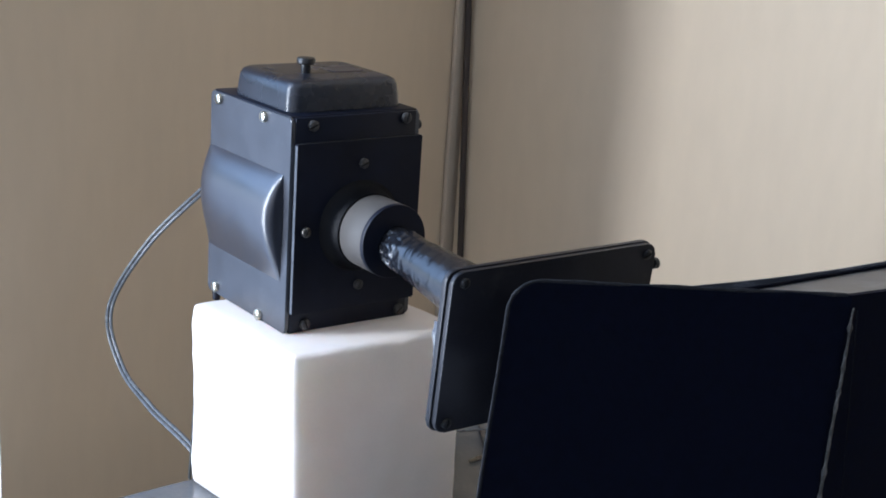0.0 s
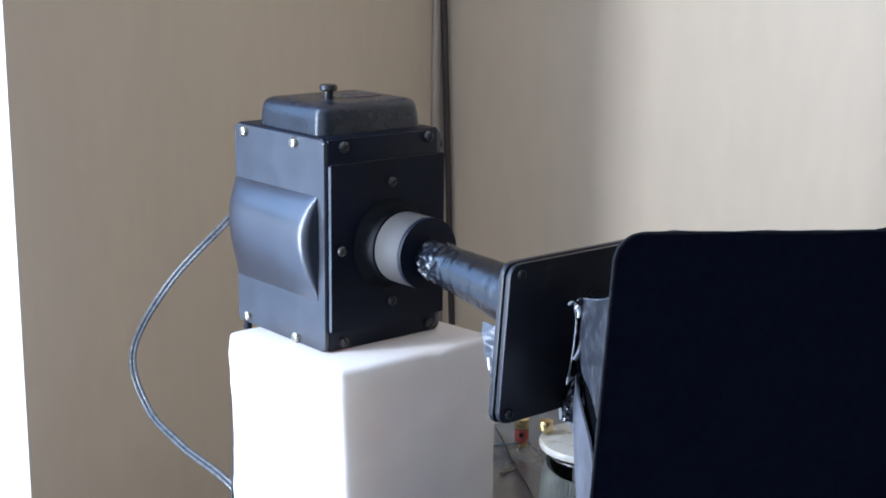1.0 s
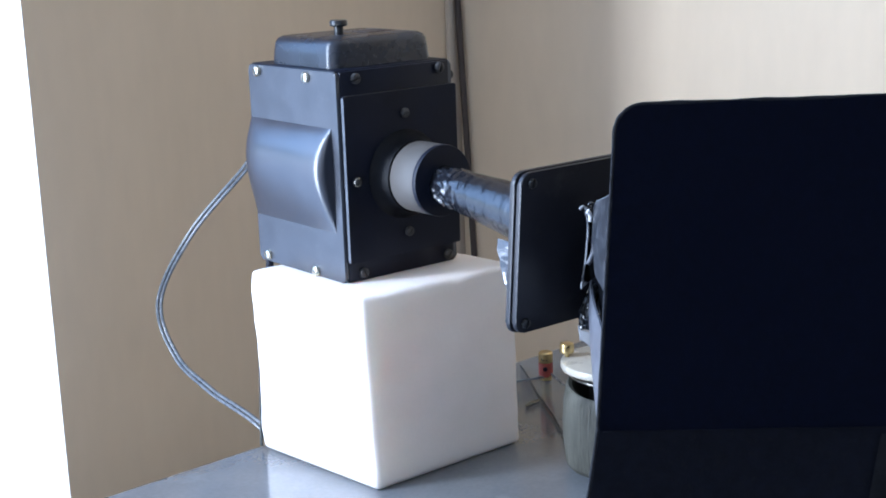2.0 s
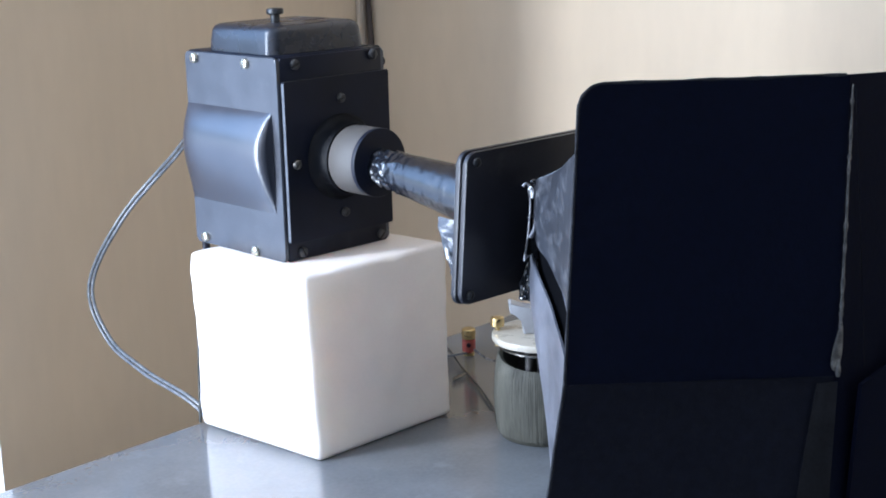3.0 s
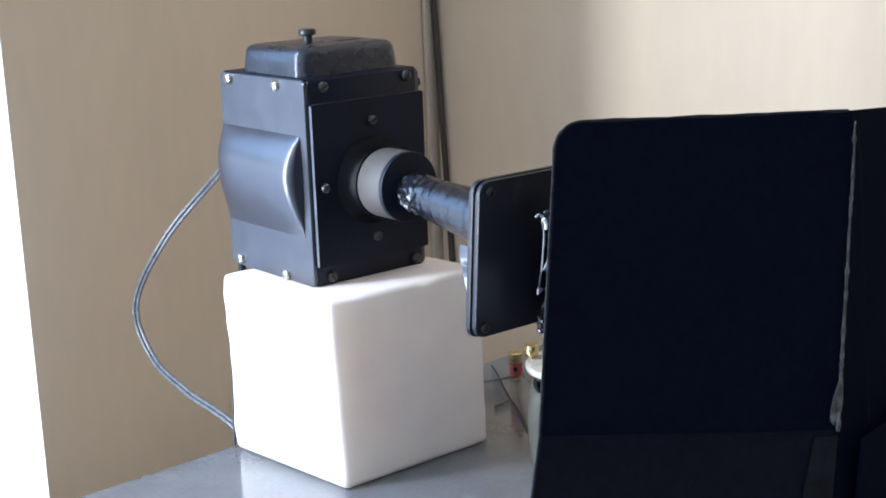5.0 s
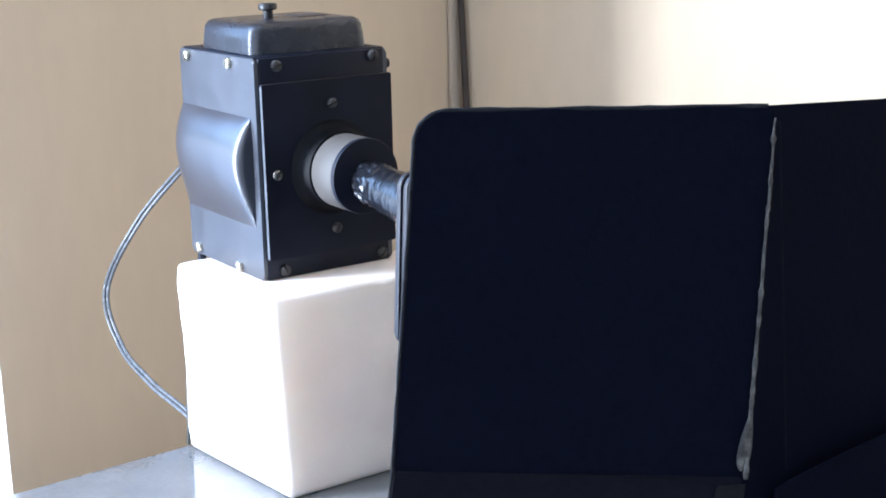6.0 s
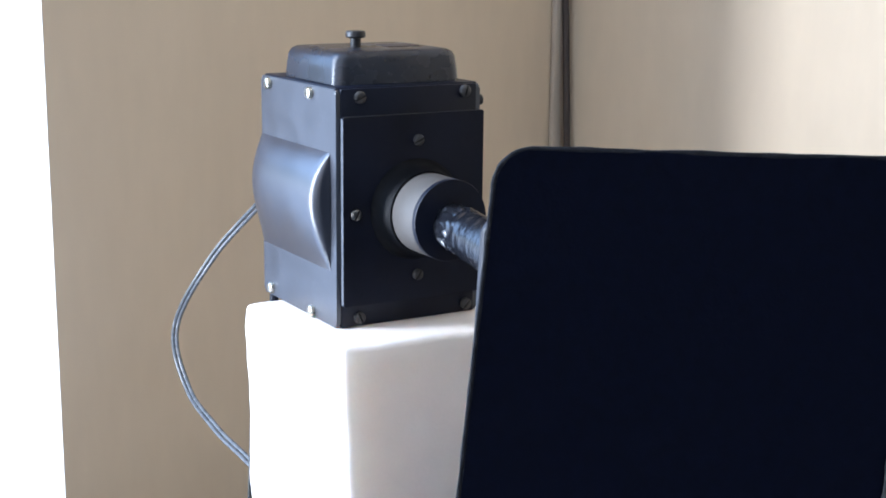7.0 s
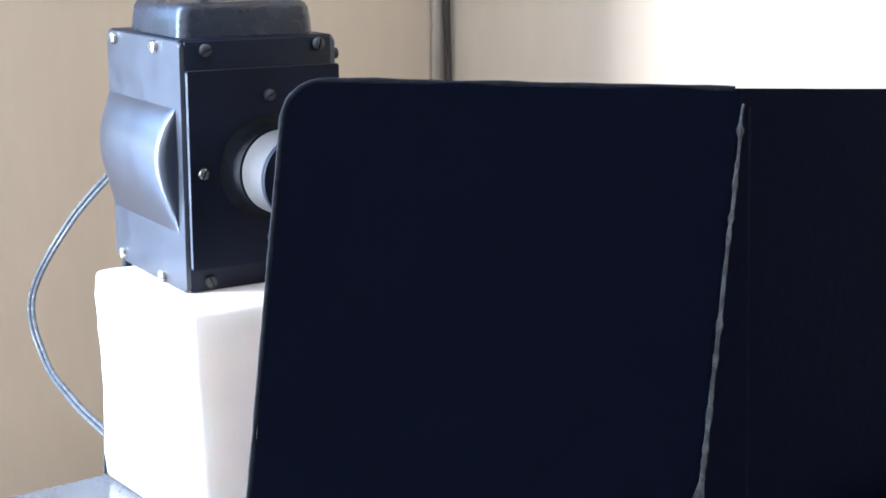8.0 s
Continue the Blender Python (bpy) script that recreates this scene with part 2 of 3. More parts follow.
def rounded(w0, h0, w1, h1, r, n=5):
    """Outline of a rectangle with rounded corners."""
    pts = []
    for cx, cy, a0 in ((w1 - r, h1 - r, 0), (w0 + r, h1 - r, 90), (w0 + r, h0 + r, 180), (w1 - r, h0 + r, 270)):
        pts += [(cx + r * math.cos(radians(a0 + 90 * k / n)), cy + r * math.sin(radians(a0 + 90 * k / n))) for k in range(n + 1)]
    return pts


def slab(outline, place, d0, d1, bevel=0.0):
    """An outline (u, v) drawn out from depth d0 to d1; place(u, v, d) gives the point."""
    bm = bmesh.new()
    a = [bm.verts.new(place(u, v, d0)) for u, v in outline]
    b = [bm.verts.new(place(u, v, d1)) for u, v in outline]
    bm.faces.new(a)
    bm.faces.new(b[::-1])
    for i in range(len(a)):
        j = (i + 1) % len(a)
        bm.faces.new((a[i], a[j], b[j], b[i]))
    if bevel:
        rim = [e for e in bm.edges if all(v in b for v in e.verts) or all(v in a for v in e.verts)]
        bmesh.ops.bevel(bm, geom=rim, offset=bevel, segments=2, affect="EDGES", profile=0.5)
    return bm


def lathe(profile, place, n=40, closed=True):
    """Profile of (radius, depth) turned round an axis; place(u, v, d) gives the point."""
    bm = bmesh.new()
    rings = [[bm.verts.new(place(r * math.cos(2 * math.pi * k / n), r * math.sin(2 * math.pi * k / n), d)) for k in range(n)] for r, d in profile]
    for p, q in zip(rings, rings[1:]):
        for k in range(n):
            bm.faces.new((p[k], p[(k + 1) % n], q[(k + 1) % n], q[k]))
    if closed:
        bm.faces.new(rings[0])
        bm.faces.new(rings[-1])
    return bm


def grid(rows, thick=0.0):
    """A sheet through rows of points, with a thickness."""
    bm = bmesh.new()
    vs = [[bm.verts.new(p) for p in row] for row in rows]
    for a, b in zip(vs, vs[1:]):
        for k in range(len(a) - 1):
            bm.faces.new((a[k], a[k + 1], b[k + 1], b[k]))
    if thick:
        bmesh.ops.recalc_face_normals(bm, faces=bm.faces)
        bmesh.ops.solidify(bm, geom=bm.faces[:], thickness=thick)
    return bm


def smooth_path(points, n=12):
    """Catmull-Rom through the points."""
    pts = [Vector(p) for p in points]
    pts = [2 * pts[0] - pts[1]] + pts + [2 * pts[-1] - pts[-2]]
    out = []
    for a, b, c, d in zip(pts, pts[1:], pts[2:], pts[3:]):
        for k in range(n):
            t = k / n
            out.append(0.5 * (2 * b + (c - a) * t + (2 * a - 5 * b + 4 * c - d) * t * t + (3 * b - a - 3 * c + d) * t ** 3))
    return out + [pts[-2]]


def tube(points, radius, n=8):
    """A round cord along points; radius may be a function of the fraction along it."""
    bm = bmesh.new()
    rings, up = [], Vector((0, 0, 1))
    for i, p in enumerate(points):
        way = (points[min(i + 1, len(points) - 1)] - points[max(i - 1, 0)]).normalized()
        side = way.cross(up)
        side = (side if side.length > 1e-4 else way.cross(Vector((1, 0, 0)))).normalized()
        over = side.cross(way)
        r = radius(i / (len(points) - 1)) if callable(radius) else radius
        rings.append([bm.verts.new(p + r * (math.cos(2 * math.pi * k / n) * side + math.sin(2 * math.pi * k / n) * over)) for k in range(n)])
    for a, b in zip(rings, rings[1:]):
        for k in range(n):
            bm.faces.new((a[k], a[(k + 1) % n], b[(k + 1) % n], b[k]))
    bm.faces.new(rings[0])
    bm.faces.new(rings[-1])
    return bm


def screw_mesh(name, material, place, r=0.0042, slot=0.6):
    """A slotted cheese-head screw, domed, with its slot cut across."""
    bm = bmesh.new()
    n = 18
    half = 0.14 * r
    prof = [(r, 0.0), (r, 0.5 * r), (0.9 * r, 0.66 * r), (0.6 * r, 0.78 * r)]
    c, s = math.cos(slot), math.sin(slot)
    for sign in (1, -1):
        ang = [math.pi * k / n for k in range(n + 1)]
        rings = []
        for rad, d in prof:
            rings.append([(rad * math.cos(a), sign * max(rad * math.sin(a), half), d) for a in ang])
        rings.append([(0.55 * r * math.cos(a), sign * half, 0.8 * r) for a in ang])
        rings.insert(0, [(x, y, -0.0005) for x, y, _ in rings[0]])
        vs = [[bm.verts.new(place(x * c - y * s, x * s + y * c, d)) for x, y, d in ring] for ring in rings]
        for a, b in zip(vs, vs[1:]):
            for k in range(n):
                bm.faces.new((a[k], a[k + 1], b[k + 1], b[k]))
        wall = [place(x * c - y * s, x * s + y * c, d) for x, y, d in ((-r, sign * half, 0.3 * r), (r, sign * half, 0.3 * r), (0.8 * r, sign * half, 0.75 * r), (-0.8 * r, sign * half, 0.75 * r))]
        bm.faces.new([bm.verts.new(p) for p in wall])
    bm.faces.new([bm.verts.new(place(x * c - y * s, x * s + y * c, 0.32 * r)) for x, y in ((-0.95 * r, -half), (0.95 * r, -half), (0.95 * r, half), (-0.95 * r, half))])
    return bm


# ---- the room ----
def room_box(name, lo, hi, material, label, category="wall"):
    ob = finish(name, box(lo, hi), material, 0)
    ob.matrix_world = ROOM
    return tagged(ob, label, category, kind="structure")


def ring_wall(name):
    """The window wall, with the opening cut through it."""
    x0, x1, z0, z1 = WEST, 0.3, FLOOR, CEIL
    bm = bmesh.new()
    quads = []
    for y in (0.0, WALL_T):
        o = [bm.verts.new((x, y, z)) for x, z in ((x0, z0), (x1, z0), (x1, z1), (x0, z1))]
        i = [bm.verts.new((x, y, z)) for x, z in ((WIN_X0, WIN_Z0), (WIN_X1, WIN_Z0), (WIN_X1, WIN_Z1), (WIN_X0, WIN_Z1))]
        for k in range(4):
            bm.faces.new((o[k], o[(k + 1) % 4], i[(k + 1) % 4], i[k]))
        quads.append((o, i))
    (o, i), (p, j) = quads
    jambs = []
    for k in range(4):
        bm.faces.new((o[k], o[(k + 1) % 4], p[(k + 1) % 4], p[k]))
        jambs.append(bm.faces.new((i[k], i[(k + 1) % 4], j[(k + 1) % 4], j[k])))
    for f in jambs:
        f.material_index = 1
    ob = finish(name, bm, M_WALL, 0)
    ob.data.materials.append(M_JAMB)
    ob.matrix_world = ROOM
    return tagged(ob, "beige painted wall with a deep white window reveal", "wall", kind="structure")


ring_wall("wall_north")
room_box("wall_east", (0.0, -4.2, FLOOR), (0.3, -0.003, CEIL), M_WALL, "beige painted wall, sunlit away from the corner")
# Unseen walls, floor and ceiling; colours and west wall's nearness shape the bounced light.
room_box("bounce_wall_south", (WEST, -4.5, FLOOR), (0.3, -4.2, CEIL), M_BACK, "unseen grey-blue wall behind the viewer, cools the bounced light")
room_box("bounce_wall_west", (WEST - 0.3, -4.5, FLOOR), (WEST, 0.37, CEIL), M_CEIL, "unseen pale side wall, set near to bounce light")
room_box("floor", (WEST - 0.3, -4.5, FLOOR - 0.1), (0.3, 0.37, FLOOR), M_FLOOR, "unseen grey-brown boarded floor", "floor")
room_box("ceiling", (WEST - 0.3, -4.5, CEIL), (0.3, 0.37, CEIL + 0.1), M_CEIL, "unseen pale ceiling", "ceiling")

window_1 = tagged(empty("window_1", ROOM @ Vector(((WIN_X0 + WIN_X1) / 2, WALL_T - 0.05, WIN_Z0))), "wide window in a deep white reveal", "window", kind="structure")


def frame_bar(lo, hi):
    bm = box(lo, hi, 0.004, 1)
    bm.transform(ROOM)
    part("window_frame", bm, M_JAMB, window_1)


FY0, FY1 = WALL_T - 0.004, WALL_T + 0.04
frame_bar((WIN_X0 - 0.02, FY0, WIN_Z0 - 0.02), (WIN_X0 + 0.03, FY1, WIN_Z1 + 0.02))
frame_bar((WIN_X1 - 0.03, FY0, WIN_Z0 - 0.02), (WIN_X1 + 0.02, FY1, WIN_Z1 + 0.02))
frame_bar((WIN_X0 + 0.031, FY0, WIN_Z0 - 0.02), (WIN_X1 - 0.031, FY1, WIN_Z0 + 0.03))
frame_bar((WIN_X0 + 0.031, FY0, WIN_Z1 - 0.03), (WIN_X1 - 0.031, FY1, WIN_Z1 + 0.02))
for bar_x in (GL_X0 - 0.02, GL_X1 + 0.02):
    frame_bar((bar_x - 0.015, FY0 + 0.005, WIN_Z0 + 0.031), (bar_x + 0.015, FY1, WIN_Z1 - 0.031))

# Thin strip added for the band of light that the corner catches.
trim = finish("corner_light_strip", box((-0.022, -0.0065, FLOOR), (-0.0005, -0.0005, CEIL), 0.002), M_TRIM)
trim.matrix_world = ROOM
tagged(trim, "narrow beige strip for the light band in the room corner", "trim", kind="structure")
cable_pts = [ROOM @ Vector((-0.0085 + 0.0008 * math.sin(z * 3.1) + 0.022 * min(0.3, max(-0.3, 0.16 - z)), -0.0155 - 0.03 * min(0.3, max(-0.3, 0.16 - z)), z)) for z in np.linspace(FLOOR + 0.01, CEIL - 0.01, 40)]
wall_cable = finish("wall_cable", tube(cable_pts, 0.0038, 10), M_CONDUIT)
tagged(wall_cable, "dark brown cable running down the wall corner", "cable")

# ---- the table ----
table = tagged(empty("table", D(0, -2, -8.9)), "grey-blue painted table with a worn smooth top", "table")
top_outline = [(-12.0, 0.285), (6.0, 1.255), (6.0, -9.5), (-12.0, -9.5)]
part("tabletop", slab(top_outline, lambda u, v, d: D(u, v, d), -1.7, -1.4, 0.002), M_TABLE, table)
for lx, ly in ((-11.2, -0.6), (5.2, 0.3), (5.2, -8.8), (-11.2, -8.8)):
    part("leg", dbox((lx - 0.25, ly - 0.25, -8.9), (lx + 0.25, ly + 0.25, -1.702), 0.003), M_TABLE, table)

# ---- the foam block ----
def foam_block():
    bm = bmesh.new()
    corners = [(-0.115, -0.425), (1.245, -0.415), (1.12, 0.86), (-0.24, 0.87)]
    lo = [bm.verts.new(D(x, y, -1.4)) for x, y in corners]
    lean = [(-0.05, 0.022), (-0.012, 0.0), (-0.015, 0.0), (-0.015, 0.0)]
    hi = [bm.verts.new(D(x + u, y + v, 0.0)) for (x, y), (u, v) in zip(corners, lean)]
    bm.faces.new(lo)
    bm.faces.new(hi)
    for k in range(4):
        bm.faces.new((lo[k], lo[(k + 1) % 4], hi[(k + 1) % 4], hi[k]))
    bmesh.ops.recalc_face_normals(bm, faces=bm.faces)
    bmesh.ops.bevel(bm, geom=bm.edges[:], offset=0.0045, segments=5, affect="EDGES", profile=0.5)
    bmesh.ops.subdivide_edges(bm, edges=[e for e in bm.edges if e.calc_length() > 0.03], cuts=22, use_grid_fill=True)
    for v in bm.verts:
        w = noise.noise(v.co * 17) * 0.0022 + noise.noise(v.co * 60 + Vector((3, 1, 7))) * 0.0011
        up = min(1, max(0, (v.co.z - 0.004) / 0.01)) * min(1, max(0, (0.136 - v.co.z) / 0.01))
        v.co += Vector((v.co.x - 0.05, v.co.y - 0.022, 0)).normalized() * w * up
        if v.co.z > 0.1385:
            v.co.z -= 0.0011 * abs(noise.noise(v.co * 70 + Vector((9, 2, 5))))
    # a shallow dent in the top edge that faces the horn
    for v in bm.verts:
        d = (v.co - D(0.68, -0.40, 0.0)).length
        if d < 0.009:
            v.co.z -= 0.0022 * (1 - d / 0.009)
    return tagged(finish("foam_block", bm, M_FOAM, 60), "white foam plastic block with rounded edges on the table", "foam block")


foam_block()

# ---- the driver box ----
driver = tagged(empty("driver_box", D(0.5, 0.5, 0)), "black bakelite instrument box with brass screws on a foam block", "instrument box")
DY = 1.12
part("body", dbox((0.03, 0.03, 0.002), (0.985, DY - 0.03, 1.455), 0.002), M_FRONT, driver)
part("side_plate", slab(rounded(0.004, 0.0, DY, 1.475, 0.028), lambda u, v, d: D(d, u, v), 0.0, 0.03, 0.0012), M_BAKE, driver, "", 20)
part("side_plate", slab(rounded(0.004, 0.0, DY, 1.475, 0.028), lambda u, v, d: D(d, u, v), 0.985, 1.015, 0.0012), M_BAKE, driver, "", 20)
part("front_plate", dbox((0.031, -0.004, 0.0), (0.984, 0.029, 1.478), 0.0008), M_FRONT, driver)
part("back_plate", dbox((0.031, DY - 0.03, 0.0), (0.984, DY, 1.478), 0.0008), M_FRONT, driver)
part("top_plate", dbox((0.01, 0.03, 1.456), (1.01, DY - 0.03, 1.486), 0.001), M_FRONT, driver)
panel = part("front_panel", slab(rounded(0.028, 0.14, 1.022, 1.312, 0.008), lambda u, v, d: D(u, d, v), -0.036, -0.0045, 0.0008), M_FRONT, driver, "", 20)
part("rubbed_edge", dbox((0.0265, -0.0365, 0.15), (0.031, -0.008, 1.302), 0.0002, 1), M_EDGE, panel, "grey rubbed edge of the panel")
part("rubbed_edge", dbox((0.04, -0.0362, 1.3105), (1.012, -0.0285, 1.3135), 0.0001, 1), M_DULL, panel, "dusty top edge of the panel")


def bulge():
    """The pressed hump in the side plate: an arched cross-section that ends in a rounded lip."""
    z0, z1, sag, n = 0.35, 1.085, 0.12, 28
    rows = []
    for y, k in ((0.082, 0.0), (0.086, 0.5), (0.096, 0.72), (0.112, 0.86), (0.135, 0.95), (0.17, 1.0), (0.5, 1.0), (0.85, 1.0), (1.0, 0.95), (1.06, 0.85), (1.095, 0.7), (1.112, 0.5), (1.118, 0.0)):
        row = []
        for i in range(n + 1):
            t = 2 * i / n - 1
            arch = math.sin(math.pi * ((t + 1) / 2) ** 1.3) ** 0.8
            row.append(D(-sag * k * arch - 0.001, y, (z0 + z1) / 2 + t * (z1 - z0) / 2))
        rows.append(row)
    return grid(rows)


part("side_hump", bulge(), M_HUMP, driver, "pressed hump in the side, blue-grey sheen", 35)


def lid_mesh():
    """A deep cap with drawn-in walls and rounded corners."""
    bm = bmesh.new()
    rings = []
    for inset, z in ((0.0, 1.487), (0.008, 1.58), (0.016, 1.64), (0.03, 1.668), (0.055, 1.683), (0.10, 1.688)):
        o = rounded(0.06 + inset, 0.125 + inset, 0.96 - inset, 0.925 - inset, 0.085, 7)
        rings.append([bm.verts.new(D(u, v, z)) for u, v in o])
    for a, b in zip(rings, rings[1:]):
        for k in range(len(a)):
            bm.faces.new((a[k], a[(k + 1) % len(a)], b[(k + 1) % len(a)], b[k]))
    bm.faces.new(rings[0])
    bm.faces.new(rings[-1])
    return bm


lid = part("lid", lid_mesh(), M_LID, driver, "rounded black cap with glossy corners", 50)
stud = (0.364, 0.456)
part("knob", lathe([(0.034, 1.68), (0.034, 1.745), (0.058, 1.75), (0.064, 1.757), (0.064, 1.782), (0.056, 1.792), (0.02, 1.795)], lambda u, v, d: D(stud[0] + u, stud[1] + v, d), 20), M_DARKSCREW, lid, "small dark thumb nut")
part("brown_patch", slab(rounded(0.58, 0.42, 0.82, 0.62, 0.03), lambda u, v, d: D(u, v, d), 1.6885, 1.692), M_CONDUIT, lid, "brown patch on the lid")

for y, z, s in ((0.99, 1.43, 0.9), (0.355, 1.425, 1.9), (0.99, 0.05, 1.4), (0.355, 0.035, 0.2)):
    part("screw", screw_mesh("screw", M_STEEL, lambda u, v, d, y=y, z=z: D(-0.0 - d * 10, y + u * 10, z + v * 10), 0.0038, s), M_STEEL, driver, "bright slotted brass screw")
for y, z, s in ((0.99, 1.43, 0.9), (0.12, 1.36, 0.3), (0.99, 0.05, 1.4), (0.12, 0.06, 0.2)):
    part("screw", screw_mesh("screw", M_DULL, lambda u, v, d, y=y, z=z: D(1.015 + d * 10, y + u * 10, z + v * 10), 0.0042, s), M_DULL, driver, "darkened slotted screw")
for x, z, s in ((0.155, 1.425, 0.4), (0.895, 1.435, 1.3), (0.15, 0.055, 2.0), (0.92, 0.055, 0.8)):
    part("screw", screw_mesh("screw", M_DULL, lambda u, v, d, x=x, z=z: D(x + u * 10, -0.004 - d * 10, z + v * 10), 0.0038, s), M_DULL, driver, "darkened slotted screw")
for x, z, s, m in ((0.545, 1.15, 0.4, M_DULL), (0.11, 0.715, 1.1, M_OLDSTEEL), (0.545, 0.297, 1.0, M_DULL)):
    part("screw", screw_mesh("screw", m, lambda u, v, d, x=x, z=z: D(x + u * 10, -0.036 - d * 10, z + v * 10), 0.0035, s), m, panel)
part("thumb_nut", lathe([(0.016, 1.014), (0.016, 1.03), (0.034, 1.034), (0.034, 1.062), (0.02, 1.068)], lambda u, v, d: D(d, 0.07 + u, 1.365 + v), 14), M_DARKSCREW, driver)
for fx, fy in ((0.05, 1.075), (0.97, 1.075)):
    part("foot", lathe([(0.026, 0.0), (0.03, -0.02), (0.03, -0.075), (0.02, -0.085)], lambda u, v, d, fx=fx, fy=fy: D(fx + u, fy + v, d), 14), M_FRONT, driver)
PX, PZ = 0.535, 0.715
along = lambda u, v, d: D(PX + u, d, PZ + v)
part("boss", lathe([(0.32, -0.0365), (0.318, -0.044), (0.30, -0.062), (0.272, -0.11), (0.258, -0.172), (0.2, -0.18)], along, 44), M_DUST, panel, "dusty black moulded boss")
part("collar", lathe([(0.2, -0.176), (0.246, -0.178), (0.249, -0.184), (0.249, -0.424), (0.247, -0.427)], along, 48), M_GREY, panel, "pale grey rubber collar")
part("collar_cap", lathe([(0.244, -0.4275), (0.249, -0.429), (0.249, -0.458), (0.247, -0.462), (0.1, -0.465)], along, 48), M_FRONT, panel)

# ---- the horn ----
horn = tagged(empty("horn", D(0, -4.2, -1.4)), "large black folded-sheet horn with a taped neck and a square flange", "horn")


def neck():
    """The taped neck, round at the collar and squarer and deeper at the flange, with wrinkles."""
    bm = bmesh.new()
    n, rings = 64, []
    for i in range(91):
        t = i / 90
        y = -0.466 - t * 1.553
        a, b = 0.125 + 0.11 * t, 0.125 + 0.12 * t
        ring = []
        for k in range(n):
            w = 2 * math.pi * k / n
            p = Vector((math.cos(w), math.sin(w), y * 6))
            crumple = 0.08 * math.exp(-((t - 0.06) / 0.09) ** 2) + 0.004
            lap = (y * 5.2 + w / (2 * math.pi)) % 1.0
            wr = 1 + 0.014 * lap + 0.012 * noise.noise(Vector((p.x * 1.5, p.y * 1.5, y * 5))) + 2.2 * crumple * noise.noise(Vector((p.x * 4, p.y * 4, y * 26))) + 0.02 * math.exp(-(t / 0.05) ** 2)
            ring.append(bm.verts.new(D(PX + a * wr * math.cos(w), y, 0.69 - 0.175 * t + b * wr * math.sin(w))))
        rings.append(ring)
    for p, q in zip(rings, rings[1:]):
        for k in range(n):
            bm.faces.new((p[k], p[(k + 1) % n], q[(k + 1) % n], q[k]))
    bm.faces.new(rings[0])
    bm.faces.new(rings[-1])
    return bm


part("neck", neck(), M_NECK, horn, "neck wrapped in wrinkled shiny black tape", 70)
FX0, FX1, FZ0, FZ1 = -0.224, 1.30, 0.093, 1.063
# the flange stands square to the sloping neck
tilt = lambda v: 0.085 * (1.18 - v)
flat = lambda u, v, d: D(u, d + tilt(v), v)
flange = part("flange_plate", slab(rounded(FX0, FZ0, FX1, FZ1, 0.07, 6), flat, -2.057, -2.02, 0.0009), M_FLANGE, horn, "", 20)
front = part("flange_plate", slab(rounded(FX0 + 0.01, FZ0 + 0.005, FX1 - 0.01, FZ1 - 0.005, 0.07, 6), flat, -2.102, -2.066, 0.0009), M_FLANGE, horn, "", 20)
part("gasket", slab(rounded(FX0 + 0.02, FZ0 + 0.02, FX1 - 0.02, FZ1 - 0.02, 0.07, 6), flat, -2.0655, -2.0575), M_FRONT, horn)
for x, z, s in ((FX0 + 0.085, FZ1 - 0.068, 1.2), (FX1 - 0.085, FZ1 - 0.068, 0.3), (FX0 + 0.08, FZ0 + 0.065, 1.4), (FX1 - 0.085, FZ0 + 0.065, 0.8)):
    part("screw", screw_mesh("screw", M_DARKSCREW, lambda u, v, d, x=x, z=z: D(x + u * 10, -2.102 - d * 10 + tilt(z + v * 10), z + v * 10), 0.0030, s), M_DARKSCREW, front)
part("thumb_screw", lathe([(0.02, 1.285), (0.02, 1.305), (0.034, 1.307), (0.034, 1.335), (0.02, 1.34)], lambda u, v, d: D(d + 0.008, -2.05 + u, 0.915 + v), 14), M_DULL, flange)


def curve(table, y):
    """Value at y from rows of (y, value), smoothly joined."""
    ys, vs = [r[0] for r in table][::-1], [r[1] for r in table][::-1]
    return float(np.mean([np.interp(y + 0.11 * k, ys, vs) for k in (-0.75, -0.5, -0.25, 0, 0.25, 0.5, 0.75)]))


SIDE_X = [(-2.02, 0.34), (-2.14, 0.315), (-2.31, 0.145), (-2.46, 0.005), (-2.57, -0.095), (-2.85, -0.31), (-3.15, -0.555), (-3.5, -0.885), (-3.75, -1.12), (-4.02, -1.385)]
SIDE_TOP = [(-2.14, 0.795), (-2.26, 0.838), (-2.5, 0.925), (-2.77, 1.012), (-2.93, 1.066), (-3.1, 1.13), (-3.28, 1.205), (-3.41, 1.26), (-3.55, 1.31), (-3.8, 1.42), (-4.02, 1.53)]
SIDE_SLIT = [(-2.14, 0.445), (-2.31, 0.50), (-2.46, 0.52), (-2.57, 0.525), (-2.75, 0.52), (-2.95, 0.487), (-3.15, 0.445), (-3.35, 0.36), (-3.6, 0.27), (-4.02, 0.12)]
SIDE_LOW = [(-2.14, 0.38), (-2.31, 0.42), (-2.46, 0.42), (-2.57, 0.40), (-2.75, 0.345), (-2.95, 0.275), (-3.15, 0.21), (-3.35, 0.155), (-3.6, 0.12), (-4.02, 0.10)]
SIDE_BOTTOM = [(-2.14, 0.075), (-2.31, 0.06), (-2.46, -0.005), (-2.57, -0.10), (-2.75, -0.385), (-2.95, -0.74), (-3.05, -0.97), (-3.15, -1.2), (-3.23, -1.39), (-4.02, -1.395)]
MIRROR = 2 * PX


